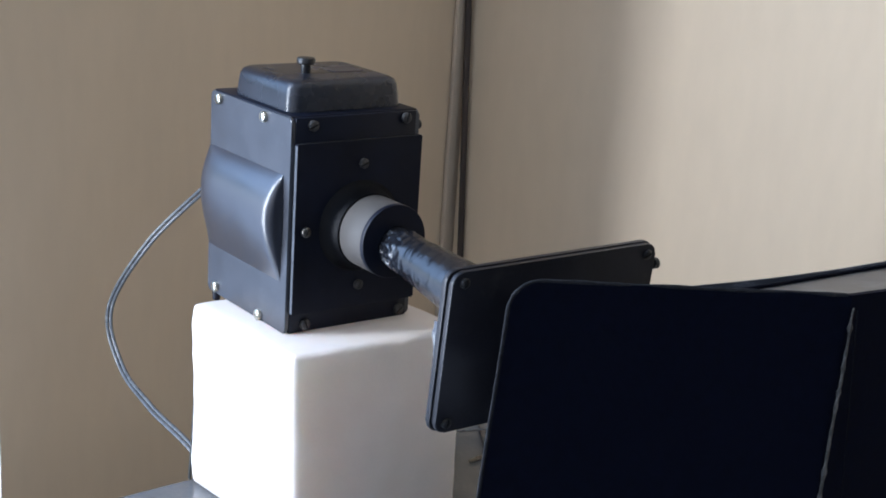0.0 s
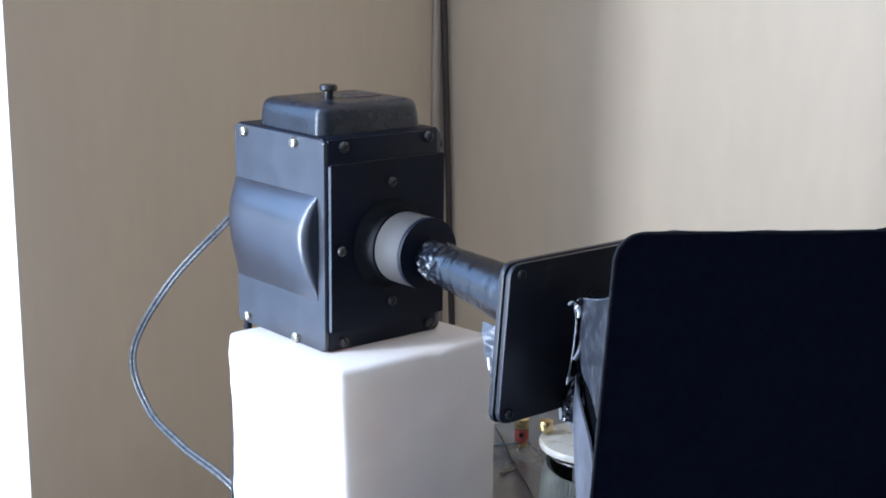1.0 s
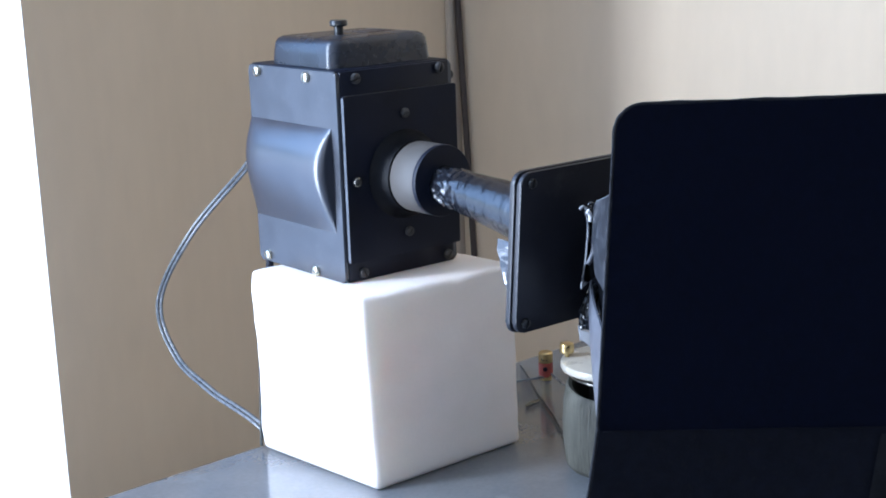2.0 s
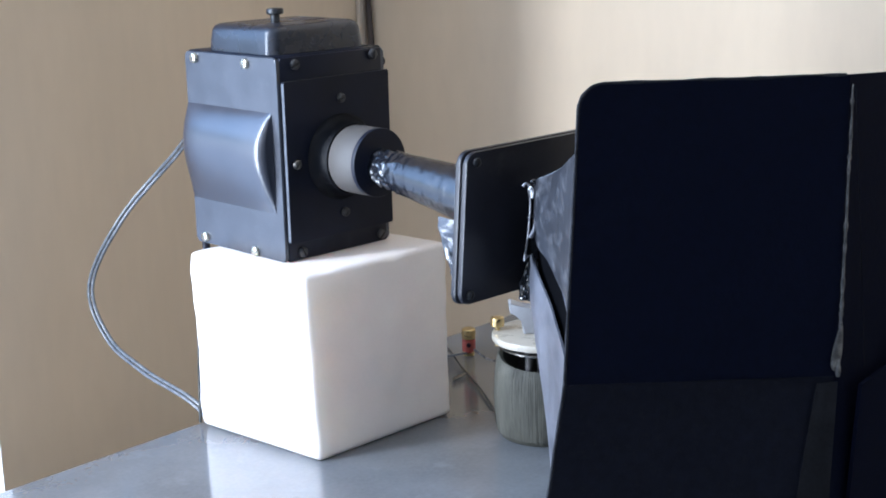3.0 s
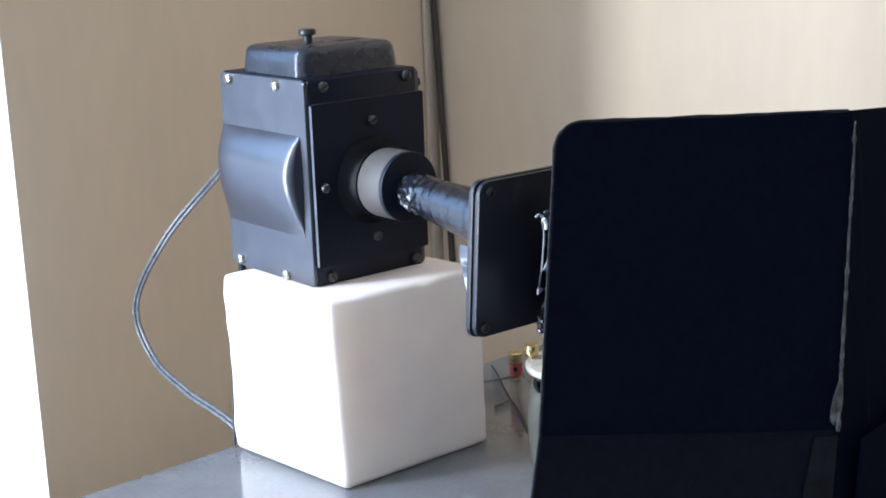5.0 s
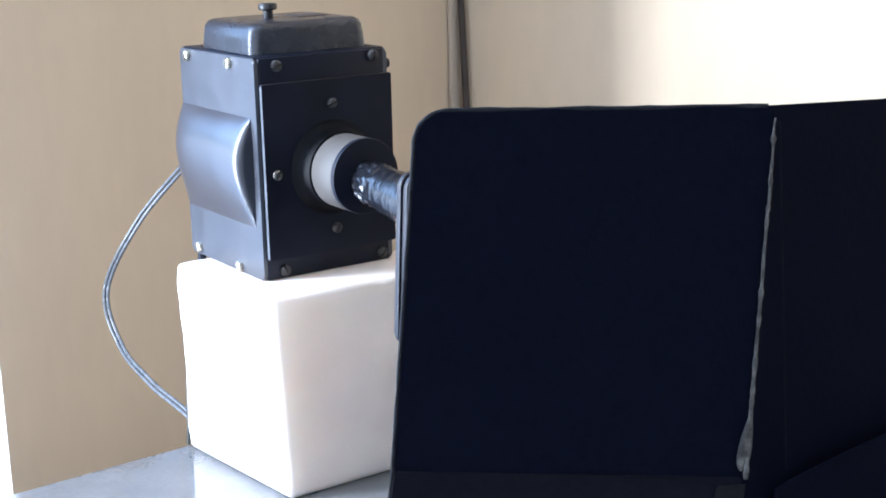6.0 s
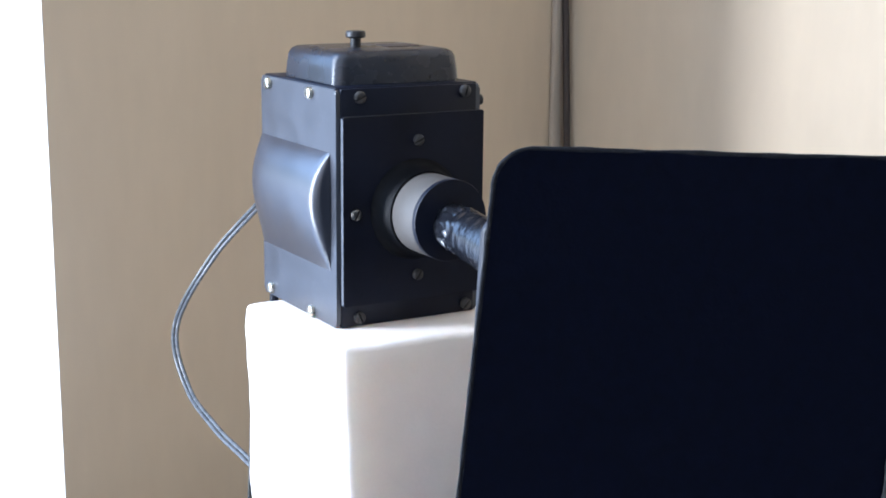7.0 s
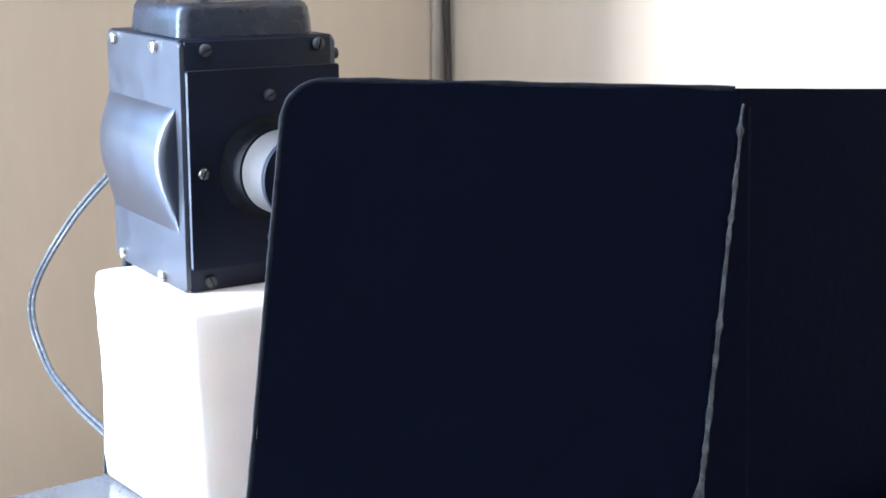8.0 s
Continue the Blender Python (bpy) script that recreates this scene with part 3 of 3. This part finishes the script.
def flank(upper, lower, y1, out=0.0, side=-1, n=44, y0=-2.02):
    rows = []
    for i in range(n + 1):
        y = y0 + (y1 - y0) * i / n
        x, za, zb = curve(SIDE_X, y) - out, curve(upper, y), curve(lower, y)
        row = []
        for k in range(9):
            t = k / 8
            puff = 0.022 * math.sin(math.pi * t) * min(1, max(0, (-2.1 - y) * 2)) * min(1, max(0, (y + 3.97) * 1.4))
            wob = 0.012 * noise.noise(Vector((y * 3, t * 3, out * 9)))
            xx = x - puff + wob 
            row.append(D(xx if side < 0 else MIRROR - xx, y, za + (zb - za) * t))
        rows.append(row)
    return grid(rows, 0.0012)


for side in (-1, 1):
    part("upper_flank", flank(SIDE_TOP, SIDE_SLIT, -3.99, 0.0, side, y0=-2.37), M_FLANK, horn, "scuffed greyish curved side of the horn", 60)
    part("lower_flank", flank(SIDE_LOW, SIDE_BOTTOM, -3.97, 0.03, side, y0=-2.22), M_FLANKLOW, horn, "lower side of the horn, its pale reflection put in the colour", 60)
    part("seam_shade_strip", flank([(y, z + 0.12) for y, z in SIDE_SLIT], [(y, z - 0.12) for y, z in SIDE_LOW], -3.96, -0.04, side, y0=-2.30), M_VOID, horn, "black sheet for the shade in the open horn seam", 60)


def roof(table, dz, sink=0.0):
    rows = []
    for i in range(21):
        y = -2.02 - (3.98 - 2.02) * i / 20
        x, z = curve(SIDE_X, y) + 0.02, curve(table, y) + dz
        sag = sink * max(0, (-2.4 - y) / 1.7) ** 1.3
        rows.append([D(x + (MIRROR - 2 * x) * k / 8, y, z - sag * min(1, 2 * math.sin(math.pi * k / 8))) for k in range(9)])
    return grid(rows, 0.0012)


part("top_sheet", roof(SIDE_TOP, -0.22, 0.2), M_FLANK, horn, "greyish curved top of the horn", 60)
part("bottom_sheet", roof(SIDE_BOTTOM, 0.012), M_FLANK, horn, "greyish curved underside of the horn", 60)

# mouth panels
A0, A1 = (-1.389, -3.967, 1.728), (-0.251, -4.606, 1.701)
K0, K1 = (-1.586, -4.045, 0.423), (-0.472, -4.719, 0.334)
B0, B1 = (-1.706, -3.812, -1.395), (-0.87, -4.88, -1.395)
ROUND = 0.11


def panel_sheet(a, b, c, d, thick=0.0025, n=14, round_first=0.0, bow=0.0):
    """A sheet between the corners a, b (top) and d, c (bottom), with the first top corner rounded."""
    a, b, c, d = [Vector(p) for p in (a, b, c, d)]
    rows = []
    for j in range(n + 1):
        t = j / n
        rows.append([])
        for i in range(n + 1):
            s = i / n
            u = s
            p = (a * (1 - u) + b * u) * (1 - t) + (d * (1 - u) + c * u) * t
            if round_first:
                w, h = (b - a).length * u, (d - a).length * t
                r = round_first
                if w < r and h < r:
                    k = math.hypot(r - w, r - h)
                    if k > 0:
                        f = max(r - w, r - h) / k
                        p += (b - a).normalized() * (r - w) * (1 - f) + (d - a).normalized() * (r - h) * (1 - f)
            nrm = (b - a).cross(d - a).normalized()
            p += nrm * (bow * math.sin(math.pi * s) * math.sin(math.pi * t) + 0.004 * noise.noise(Vector((s * 4, t * 4, a.x))))
            rows[-1].append(D(*p))
    return grid(rows, thick)


part("mouth_panel", panel_sheet(A0, A1, K1, K0, 0.003, 48, ROUND), M_VELVET, horn, "matt black mouth panel with a rounded corner", 60)
part("mouth_panel", panel_sheet(K0, K1, B1, B0, 0.003, 14), M_LOWLINING, horn, "dusty matt black lower mouth panel, lightened for what it reflects", 60)
R1, S1, T1 = (1.387, -4.583, 1.60), (1.29, -4.68, 0.30), (1.19, -4.81, -1.395)
part("mouth_panel", panel_sheet(A1, R1, S1, K1, 0.003, 14), M_VELVET, horn, "", 60)
part("mouth_panel", panel_sheet(K1, S1, T1, B1, 0.003, 14), M_VELVET, horn, "", 60)
part("top_ledge", grid([[D(-0.61, -4.20, 1.62), D(-0.16, -3.98, 1.512), D(0.80, -3.92, 1.47), D(1.9, -3.88, 1.43)], [D(-0.60, -4.40, 1.64), D(-0.26, -4.60, 1.645), D(0.5, -4.59, 1.61), D(1.38, -4.58, 1.55)]], 0.002), M_FLANK, horn, "grey ledge behind the mouth rim", 0)
part("ledge_rim", tube([D(-0.24, -4.01, 1.53), D(-0.16, -3.97, 1.516), D(0.80, -3.91, 1.475), D(1.9, -3.87, 1.435)], 0.0011), M_VELVET, horn)


def bead():
    """The uneven line of glue down the corner, with a drip near its foot."""
    pts = [Vector(A1) * (1 - t) + Vector(K1) * t for t in np.linspace(0.03, 1.0, 70)]
    pts = [D(*(p + Vector((0.006 * noise.noise(Vector((0, 0, p.z * 9))) - 0.004, -0.02, 0)))) for p in pts]
    return tube(pts, lambda f: 0.0004 + 0.0011 * max(0.0, noise.noise(Vector((f * 26, 2, 0)))) + 0.0007 * max(0.0, noise.noise(Vector((f * 75, 5, 0)))) + 0.0004 * f, 8)


part("glue_bead", bead(), M_GLUE, horn, "dried greyish glue along the fold")



def drip():
    """A flattened drop of glue that hangs beside the fold."""
    bm = bmesh.new()
    bmesh.ops.create_uvsphere(bm, u_segments=16, v_segments=12, radius=1)
    m = Matrix.Translation(D(-0.465, -4.727, 0.475)) @ pose(0, 0, 0, 0, 8, -25) @ Matrix.Diagonal((0.0025, 0.0011, 0.0115, 1))
    for v in bm.verts:
        v.co.x *= 1 - 0.45 * v.co.z
        v.co *= 1 + 0.12 * noise.noise(v.co * 1.3)
    bm.transform(m)
    return bm


smear_top, smear_foot = Vector(K1), Vector(B1)
part("dust_smear", panel_sheet(smear_top + Vector((-0.10, 0.03, -0.02)), smear_top + Vector((-0.005, -0.022, -0.02)), smear_foot * 0.75 + smear_top * 0.25 + Vector((0.0, -0.022, 0)), smear_foot * 0.75 + smear_top * 0.25 + Vector((-0.24, 0.10, 0)), 0.0004, 10), M_SMEAR, horn, "faint grey dust beside the lower fold", 60)
part("glue_drip", drip(), M_GLUE, horn, "flat drop of dried glue")
fold = [Vector(K0) * (1 - t) + Vector(K1) * t for t in np.linspace(0.01, 0.99, 60)]
part("fold_edge", tube([D(*(p + Vector((-0.006, -0.01, 0.004 * noise.noise(p * 6))))) for p in fold], lambda f: 0.0003 + 0.0003 * abs(noise.noise(Vector((f * 25, 0, 5)))), 6), M_FOLD, horn, "faint lighter fold line")


seam = [Vector(A1) * (1 - t) + (Vector(K1) + Vector((0.17, -0.03, 0))) * t + Vector((0.015, -0.02, 0)) for t in np.linspace(0.04, 1, 50)]
part("seam_line", tube([D(*p) for p in seam], lambda f: 0.0003 + 0.0002 * abs(noise.noise(Vector((f * 20, 3, 5)))), 6), M_FOLD, horn, "faint seam beside the fold")


def arch_flap():
    """The rounded lower flap beyond the fold, bowed out a little."""
    rows = []
    for i in range(25):
        s_ = i / 24
        x = -0.36 + 1.65 * s_
        z = 0.28 + 0.10 * math.sin(min(1, s_ * 1.4) * math.pi / 2) ** 0.8
        y = -4.80 - 0.05 * s_
        rows.append([D(x - 0.3 * k / 6 * (1 - s_), y - 0.05 * k / 6, z + (-1.39 - z) * k / 6) for k in range(7)])
    return grid(rows, 0.002)


part("lower_flap", arch_flap(), M_VELVET, horn, "matt black flap with an arched edge", 60)


def tail():
    """A crinkled sheet of tape that hangs from the neck and is stuck to the back of the flange."""
    rows = []
    for j in range(31):
        t = 0.22 + 0.78 * j / 30
        left = Vector((0.30, -1.28, 0.60)) * (1 - t) + Vector((0.02, -1.72, 0.165)) * t + Vector((-0.03, 0.01, 0)) * math.sin(math.pi * t)
        right = Vector((0.38, -1.96, 0.56)) * (1 - t) + Vector((0.04, -1.925, 0.14)) * t
        rows.append([])
        for i in range(31):
            p = left * (1 - i / 30) + right * (i / 30)
            fold = 0.05 * noise.noise(Vector((i / 30 * 5, t * 7, 1))) + 0.022 * noise.noise(Vector((i / 30 * 14, t * 19, 4)))
            rows[-1].append(D(*(p + Vector((-0.75, 0.5, 0.1)) * fold * min(1, (30 - i) / 4) * min(1, (i + 3) / 9))))
    return grid(rows, 0.0006)


part("tape_tail", tail(), M_FOIL, horn, "crinkled pale tape end under the neck", 25)

TAIL_GLINT = [(0.085, -1.59, 0.35), (0.08, -1.605, 0.305), (0.095, -1.61, 0.26)]


def throat_lip(points, r, rough, seed):
    """A puckered edge of tape down the throat."""
    pts = [p + rough * noise.noise_vector(p * 45 + Vector((seed, 0, 0))) for p in smooth_path([D(*q) for q in points], 16)]
    bm = tube(pts, lambda f: r * (0.8 + 0.4 * noise.noise(Vector((f * 5, seed, 2)))), 12)
    for v in bm.verts:
        v.co += 0.0003 * noise.noise_vector(v.co * 250)
    return bm


# Small piece added to carry the white glint on the tape end.
part("tape_glint", throat_lip(TAIL_GLINT, 0.0018, 0.0004, 3), M_GLINT, horn, "added tape corner that carries a white glint as colour", 40)
part("throat_sleeve", dbox((0.35, -2.37, 0.13), (0.72, -2.06, 0.78), 0.002), M_FLANGE, horn, "black sleeve between the flange and the horn sides")
LIP = [(-0.02, -2.40, 0.85), (-0.008, -2.40, 0.79), (-0.008, -2.40, 0.736), (-0.017, -2.40, 0.653), (-0.025, -2.40, 0.59), (-0.035, -2.40, 0.54), (-0.05, -2.40, 0.467), (-0.06, -2.40, 0.42)]
part("throat_lip", throat_lip(LIP, 0.00065, 0.0003, 1), M_LIP, horn, "thin rolled edge at the throat, highlight put in its colour", 50)
part("throat_knot", throat_lip([(-0.055, -2.39, 0.868), (-0.045, -2.405, 0.885), (-0.02, -2.41, 0.868)], 0.0010, 0.0016, 4), M_LIP, horn, "puckered tape knot at the throat", 50)
part("throat_knot", throat_lip([(-0.02, -2.405, 0.86), (-0.005, -2.41, 0.84), (0.004, -2.405, 0.80)], 0.0017, 0.0014, 14), M_GLINT, horn, "puckered tape knot at the throat, highlight put in its colour", 50)
part("throat_knot", throat_lip([(-0.02, -2.42, 0.895), (0.0, -2.43, 0.905), (0.02, -2.42, 0.88)], 0.0013, 0.0012, 9), M_TAPE, horn, "puckered tape knot at the throat", 50)
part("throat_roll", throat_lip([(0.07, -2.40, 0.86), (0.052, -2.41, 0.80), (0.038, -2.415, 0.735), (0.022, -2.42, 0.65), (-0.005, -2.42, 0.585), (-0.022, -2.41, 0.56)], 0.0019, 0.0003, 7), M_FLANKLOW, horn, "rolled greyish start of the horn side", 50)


def throat_tape():
    """The black tape that runs from the flange out to the pale edge at the throat."""
    rows = []
    for q in smooth_path([Vector(p) for p in LIP], 6):
        root = Vector((0.36, -2.16, q.z))
        rows.append([D(*(q * (1 - k / 10) + root * (k / 10) + Vector((0.02, 0.02, 0)) * noise.noise(Vector((q.z * 9, k / 4, 3))))) for k in range(11)])
    return grid(rows, 0.0006)


part("throat_tape", throat_tape(), M_TAPE, horn, "black tape drawn out to the throat edge", 40)


def tape_skirt():
    """A crinkled flap of black tape under the throat."""
    rows = []
    for j in range(25):
        t = j / 24
        outer = Vector((0.27 - 0.11 * min(1, 1.6 * t), -2.15, 0.36 - 0.27 * t))
        inner = Vector((0.235 - 0.03 * t, -2.245, 0.35 - 0.27 * t))
        rows.append([])
        for i in range(17):
            p = outer * (1 - i / 16) + inner * (i / 16)
            fold = 0.035 * noise.noise(Vector((i / 16 * 3, t * 4, 8))) + 0.018 * noise.noise(Vector((i / 16 * 9, t * 12, 2)))
            rows[-1].append(D(*(p + Vector((-0.7, -0.5, 0.0)) * fold)))
    return grid(rows, 0.0006)


part("tape_skirt", tape_skirt(), M_TAPE, horn, "crinkled glossy tape flap under the throat", 30)
top_rim = [D(curve(SIDE_X, y) - 0.004, y, curve(SIDE_TOP, y) + 0.003) for y in np.linspace(-2.33, -3.95, 40)]
part("flank_rim", tube(top_rim, lambda f: 0.0006 + 0.0003 * noise.noise(Vector((f * 22, 1, 9))), 6), M_EDGE, horn, "rubbed pale upper edge of the horn side")
seam_rim = [D(curve(SIDE_X, y) - 0.006, y, curve(SIDE_SLIT, y) + 0.006) for y in np.linspace(-2.40, -3.6, 40)]
part("seam_rim", tube(seam_rim, lambda f: 0.0006 + 0.0006 * noise.noise(Vector((f * 16, 4, 9))), 6), M_FLANKLOW, horn, "pale edge of the seam")


def rim_points():
    """Along the rounded top corner of the mouth panel and down its free side."""
    a, along_top, down = Vector(A0), (Vector(A1) - Vector(A0)).normalized(), (Vector(K0) - Vector(A0)).normalized()
    r = ROUND
    wide = (Vector(A1) - a).length - 0.01
    pts = [a + along_top * (r + (wide - r) * (1 - k / 16)) for k in range(17)]
    for k in range(1, 10):
        w = radians(90 * k / 10)
        pts.append(a + along_top * r * (1 - math.sin(w)) + down * r * (1 - math.cos(w)))
    side = (Vector(K0) - a).length
    pts += [a + down * (r + (side - r) * k / 24) for k in range(25)]
    return [D(*(p + Vector((-0.004, 0.008, 0.003 * noise.noise(p * 5))))) for p in pts]


part("panel_edge", tube(rim_points(), lambda f: 0.0008 + 0.0003 * noise.noise(Vector((f * 30, 7, 1))), 8), M_RIM, horn, "rubbed greyish edge of the panel")
rim = [Vector(K0) * (1 - t) + Vector(B0) * t for t in np.linspace(0.0, 0.99, 40)]
part("panel_edge", tube([D(*(p + Vector((-0.004, 0.008, 0)))) for p in rim], lambda f: 0.0008 + 0.0003 * noise.noise(Vector((f * 14, 7, 4))), 8), M_RIM, horn, "rubbed greyish edge of the panel")

# ---- the twin flex of the driver box ----
def twin(name, points, r, gap, material, label):
    """Two cords laid side by side along one line."""
    bm = bmesh.new()
    for side in (-1, 1):
        pts = []
        for i, p in enumerate(points):
            way = (points[min(i + 1, len(points) - 1)] - points[max(i - 1, 0)]).normalized()
            flat_way = way.cross(Vector((0.62, 0.75, -0.2))).normalized()
            twist = 0.9 * noise.noise(Vector((i * 0.07, 3, 1)))
            pts.append(p + side * gap * (math.cos(twist) * flat_way + math.sin(twist) * way.cross(flat_way)))
        piece = tube(pts, r, 8)
        me = bpy.data.meshes.new("strand")
        piece.to_mesh(me)
        piece.free()
        bm.from_mesh(me)
        bpy.data.meshes.remove(me)
    return tagged(finish(name, bm, material), label, "cable")


flex_points = [(0.144, 1.128, 0.977), (0.262, 1.436, 0.846), (0.47, 2.03, 0.536), (0.152, 2.457, -0.032), (-0.116, 2.61, -0.603), (-0.105, 2.41, -1.048), (-0.05, 1.975, -1.255),
               (0.082, 1.233, -1.546), (0.17, 1.15, -2.4)]
twin("flex_cable", smooth_path([D(*p) for p in flex_points], 10), 0.0015, 0.0016, M_CABLE, "grey twin flex looping from the box down to the table")
wire_pts = [D(-0.02, 1.06, -0.10), D(-0.13, 0.96, -0.4), D(-0.20, 0.90, -0.8), D(-0.235, 0.895, -1.388)]
tagged(finish("hanging_wire", tube(smooth_path(wire_pts, 8), 0.0012), M_WIRE), "thin dark wire hanging down behind the foam block", "wire")

# ---- the rheostat ----
rheostat = tagged(empty("rheostat", D(1.44, -1.2, -1.4)), "wire-wound rheostat with a cream ceramic disc and brass terminals", "rheostat")
RX, RY = 1.44, -1.2
up = lambda u, v, d: D(RX + u, RY + v, d)


def windings():
    """A barrel of upright wire turns: ribbed round its girth and hollow at the top."""
    bm = bmesh.new()
    n, rings = 340, []
    prof = [(0.24, -1.399), (0.325, -1.398), (0.35, -1.36), (0.368, -1.2), (0.372, -1.05), (0.362, -0.9), (0.342, -0.79), (0.328, -0.772), (0.30, -0.785), (0.29, -1.30), (0.0001, -1.31)]
    for i, (r, z) in enumerate(prof):
        ring = []
        for k in range(n):
            w = 2 * math.pi * k / n
            rib = ((0.001 if k % 2 else -0.001) + 0.003 * noise.noise(Vector((k * 0.37, z * 4, 0)))) if 1 <= i <= 7 else 0
            tip = 0.05 * (0.735 * math.cos(w) + 0.68 * math.sin(w)) if 6 <= i <= 8 else 0
            ring.append(bm.verts.new(up((r + rib) * math.cos(w), (r + rib) * math.sin(w), z + tip)))
        rings.append(ring)
    for a, b in zip(rings, rings[1:]):
        for k in range(n):
            bm.faces.new((a[k], a[(k + 1) % n], b[(k + 1) % n], b[k]))
    bm.faces.new(rings[0])
    return bm


part("winding", windings(), M_WIND, rheostat, "dark grey wire winding", 25)
part("spindle", lathe([(0.045, -1.305), (0.045, -0.62)], up, 16), M_DULL, rheostat)
for ang in (200, 320, 80):
    c, s = 0.27 * math.cos(radians(ang)), 0.27 * math.sin(radians(ang))
    part("pillar", lathe([(0.03, -1.305), (0.03, -0.66)], lambda u, v, d, c=c, s=s: up(u + c, v + s, d), 12), M_DULL, rheostat)
part("wiper_ring", lathe([(0.285, -0.715), (0.32, -0.715), (0.32, -0.702), (0.285, -0.702), (0.285, -0.715)], up, 40, False), M_OLDSTEEL, rheostat)
part("bracket", box(up(-0.03, -0.33, -0.765), up(0.10, -0.25, -0.672), 0.0008), M_BRASS, rheostat, "small tarnished brass bracket under the disc")
part("disc", lathe([(0.36, -0.665), (0.376, -0.66), (0.380, -0.65), (0.380, -0.622), (0.374, -0.612), (0.362, -0.609)], up, 56), M_CERAMIC, rheostat, "cream ceramic disc")
part("slot_mark", slab(rounded(-0.06, -0.24, 0.02, -0.20, 0.015), lambda u, v, d: up(u, v, d), -0.6095, -0.606), M_DULL, rheostat)


def lever():
    """A wing-shaped pointer knob: a waisted block whose top flares out into two lips."""
    half = [(0.0, -0.425), (0.14, -0.415), (0.27, -0.362), (0.288, -0.37), (0.278, -0.45), (0.21, -0.465), (0.175, -0.50), (0.165, -0.608)]
    o = half + [(-x, z) for x, z in half[:0:-1]]
    cx, cy = -0.735, 0.68
    return slab(o, lambda u, v, d: up(0.88 * (u * cx - d * cy), 0.88 * (u * cy + d * cx), v), -0.075, 0.075, 0.0012)


part("pointer_knob", lever(), M_KNOB, rheostat, "pale grey wing-shaped pointer knob")


def terminal(u0, v0, z0):
    at = lambda u, v, d: up(u0 + u, v0 + v, d)
    part("terminal", lathe([(0.02, z0), (0.018, z0 + 0.15), (0.048, z0 + 0.155), (0.053, z0 + 0.163), (0.053, z0 + 0.215), (0.048, z0 + 0.225), (0.024, z0 + 0.23)], at, 12), M_BRASS, rheostat, "knurled brass terminal nut", 30)


terminal(-0.19, 0.285, -0.735)
terminal(0.30, 0.18, -0.66)

# ---- loose bits on the table ----
post = tagged(empty("binding_post", D(2.39, 0.53, -1.4)), "red binding post with a brass cap on the table", "terminal")
pp = lambda u, v, d: D(2.39 + u, 0.53 + v, d)
part("base", lathe([(0.03, -1.4), (0.03, -1.36), (0.06, -1.355), (0.06, -1.25), (0.05, -1.245)], pp, 16), M_RED, post, "red plastic body")
part("cap", lathe([(0.055, -1.244), (0.062, -1.235), (0.062, -1.16), (0.05, -1.15)], pp, 16), M_BRASS, post, "brass cap")
# Raised dark disc stands for the shade inside the wire hole.
part("hole_shade_disc", lathe([(0.02, 0.0595), (0.02, 0.066), (0.012, 0.067)], lambda u, v, d: pp(-0.735 * d + 0.68 * u, -0.68 * d - 0.735 * u, -1.29 + v), 12), M_FRONT, post, "dark disc for the shaded wire hole")
part("foot", lathe([(0.022, -1.399), (0.05, -1.398), (0.05, -1.375), (0.022, -1.374)], pp, 12), M_BRASS, post)
clip_ob = finish("metal_clip", slab([(1.80, 0.13), (1.96, 0.15), (2.0, 0.18), (1.97, 0.20), (1.90, 0.185), (1.81, 0.165)], lambda u, v, d: D(u, v, d), -1.398, -1.386, 0.0004), M_OLDSTEEL)
tagged(clip_ob, "small bent metal clip lying on the table", "clip")
for name, pts, r, m in (("connecting_wire", [(2.41, 0.50, -1.34), (2.2, 0.1, -1.30), (1.95, -0.35, -1.15), (1.62, -0.85, -0.9), (1.42, -0.97, -0.72)], 0.0008, M_CABLE),
                        ("loose_wire", [(2.46, 0.93, -1.388), (2.33, 0.71, -1.388), (2.03, 0.23, -1.388), (1.79, -0.19, -1.388), (1.44, -0.72, -1.388)], 0.0007, M_WIRE),
                        ("loose_wire", [(1.25, 0.85, -1.385), (1.75, 0.75, -1.385), (2.2, 0.6, -1.38), (2.36, 0.52, -1.37)], 0.0009, M_CABLE)):
    tagged(finish(name, tube(smooth_path([D(*p) for p in pts], 8), r, 6), m), "thin grey wire lying across the table" if m is M_CABLE else "thin dark wire curling across the table", "wire")
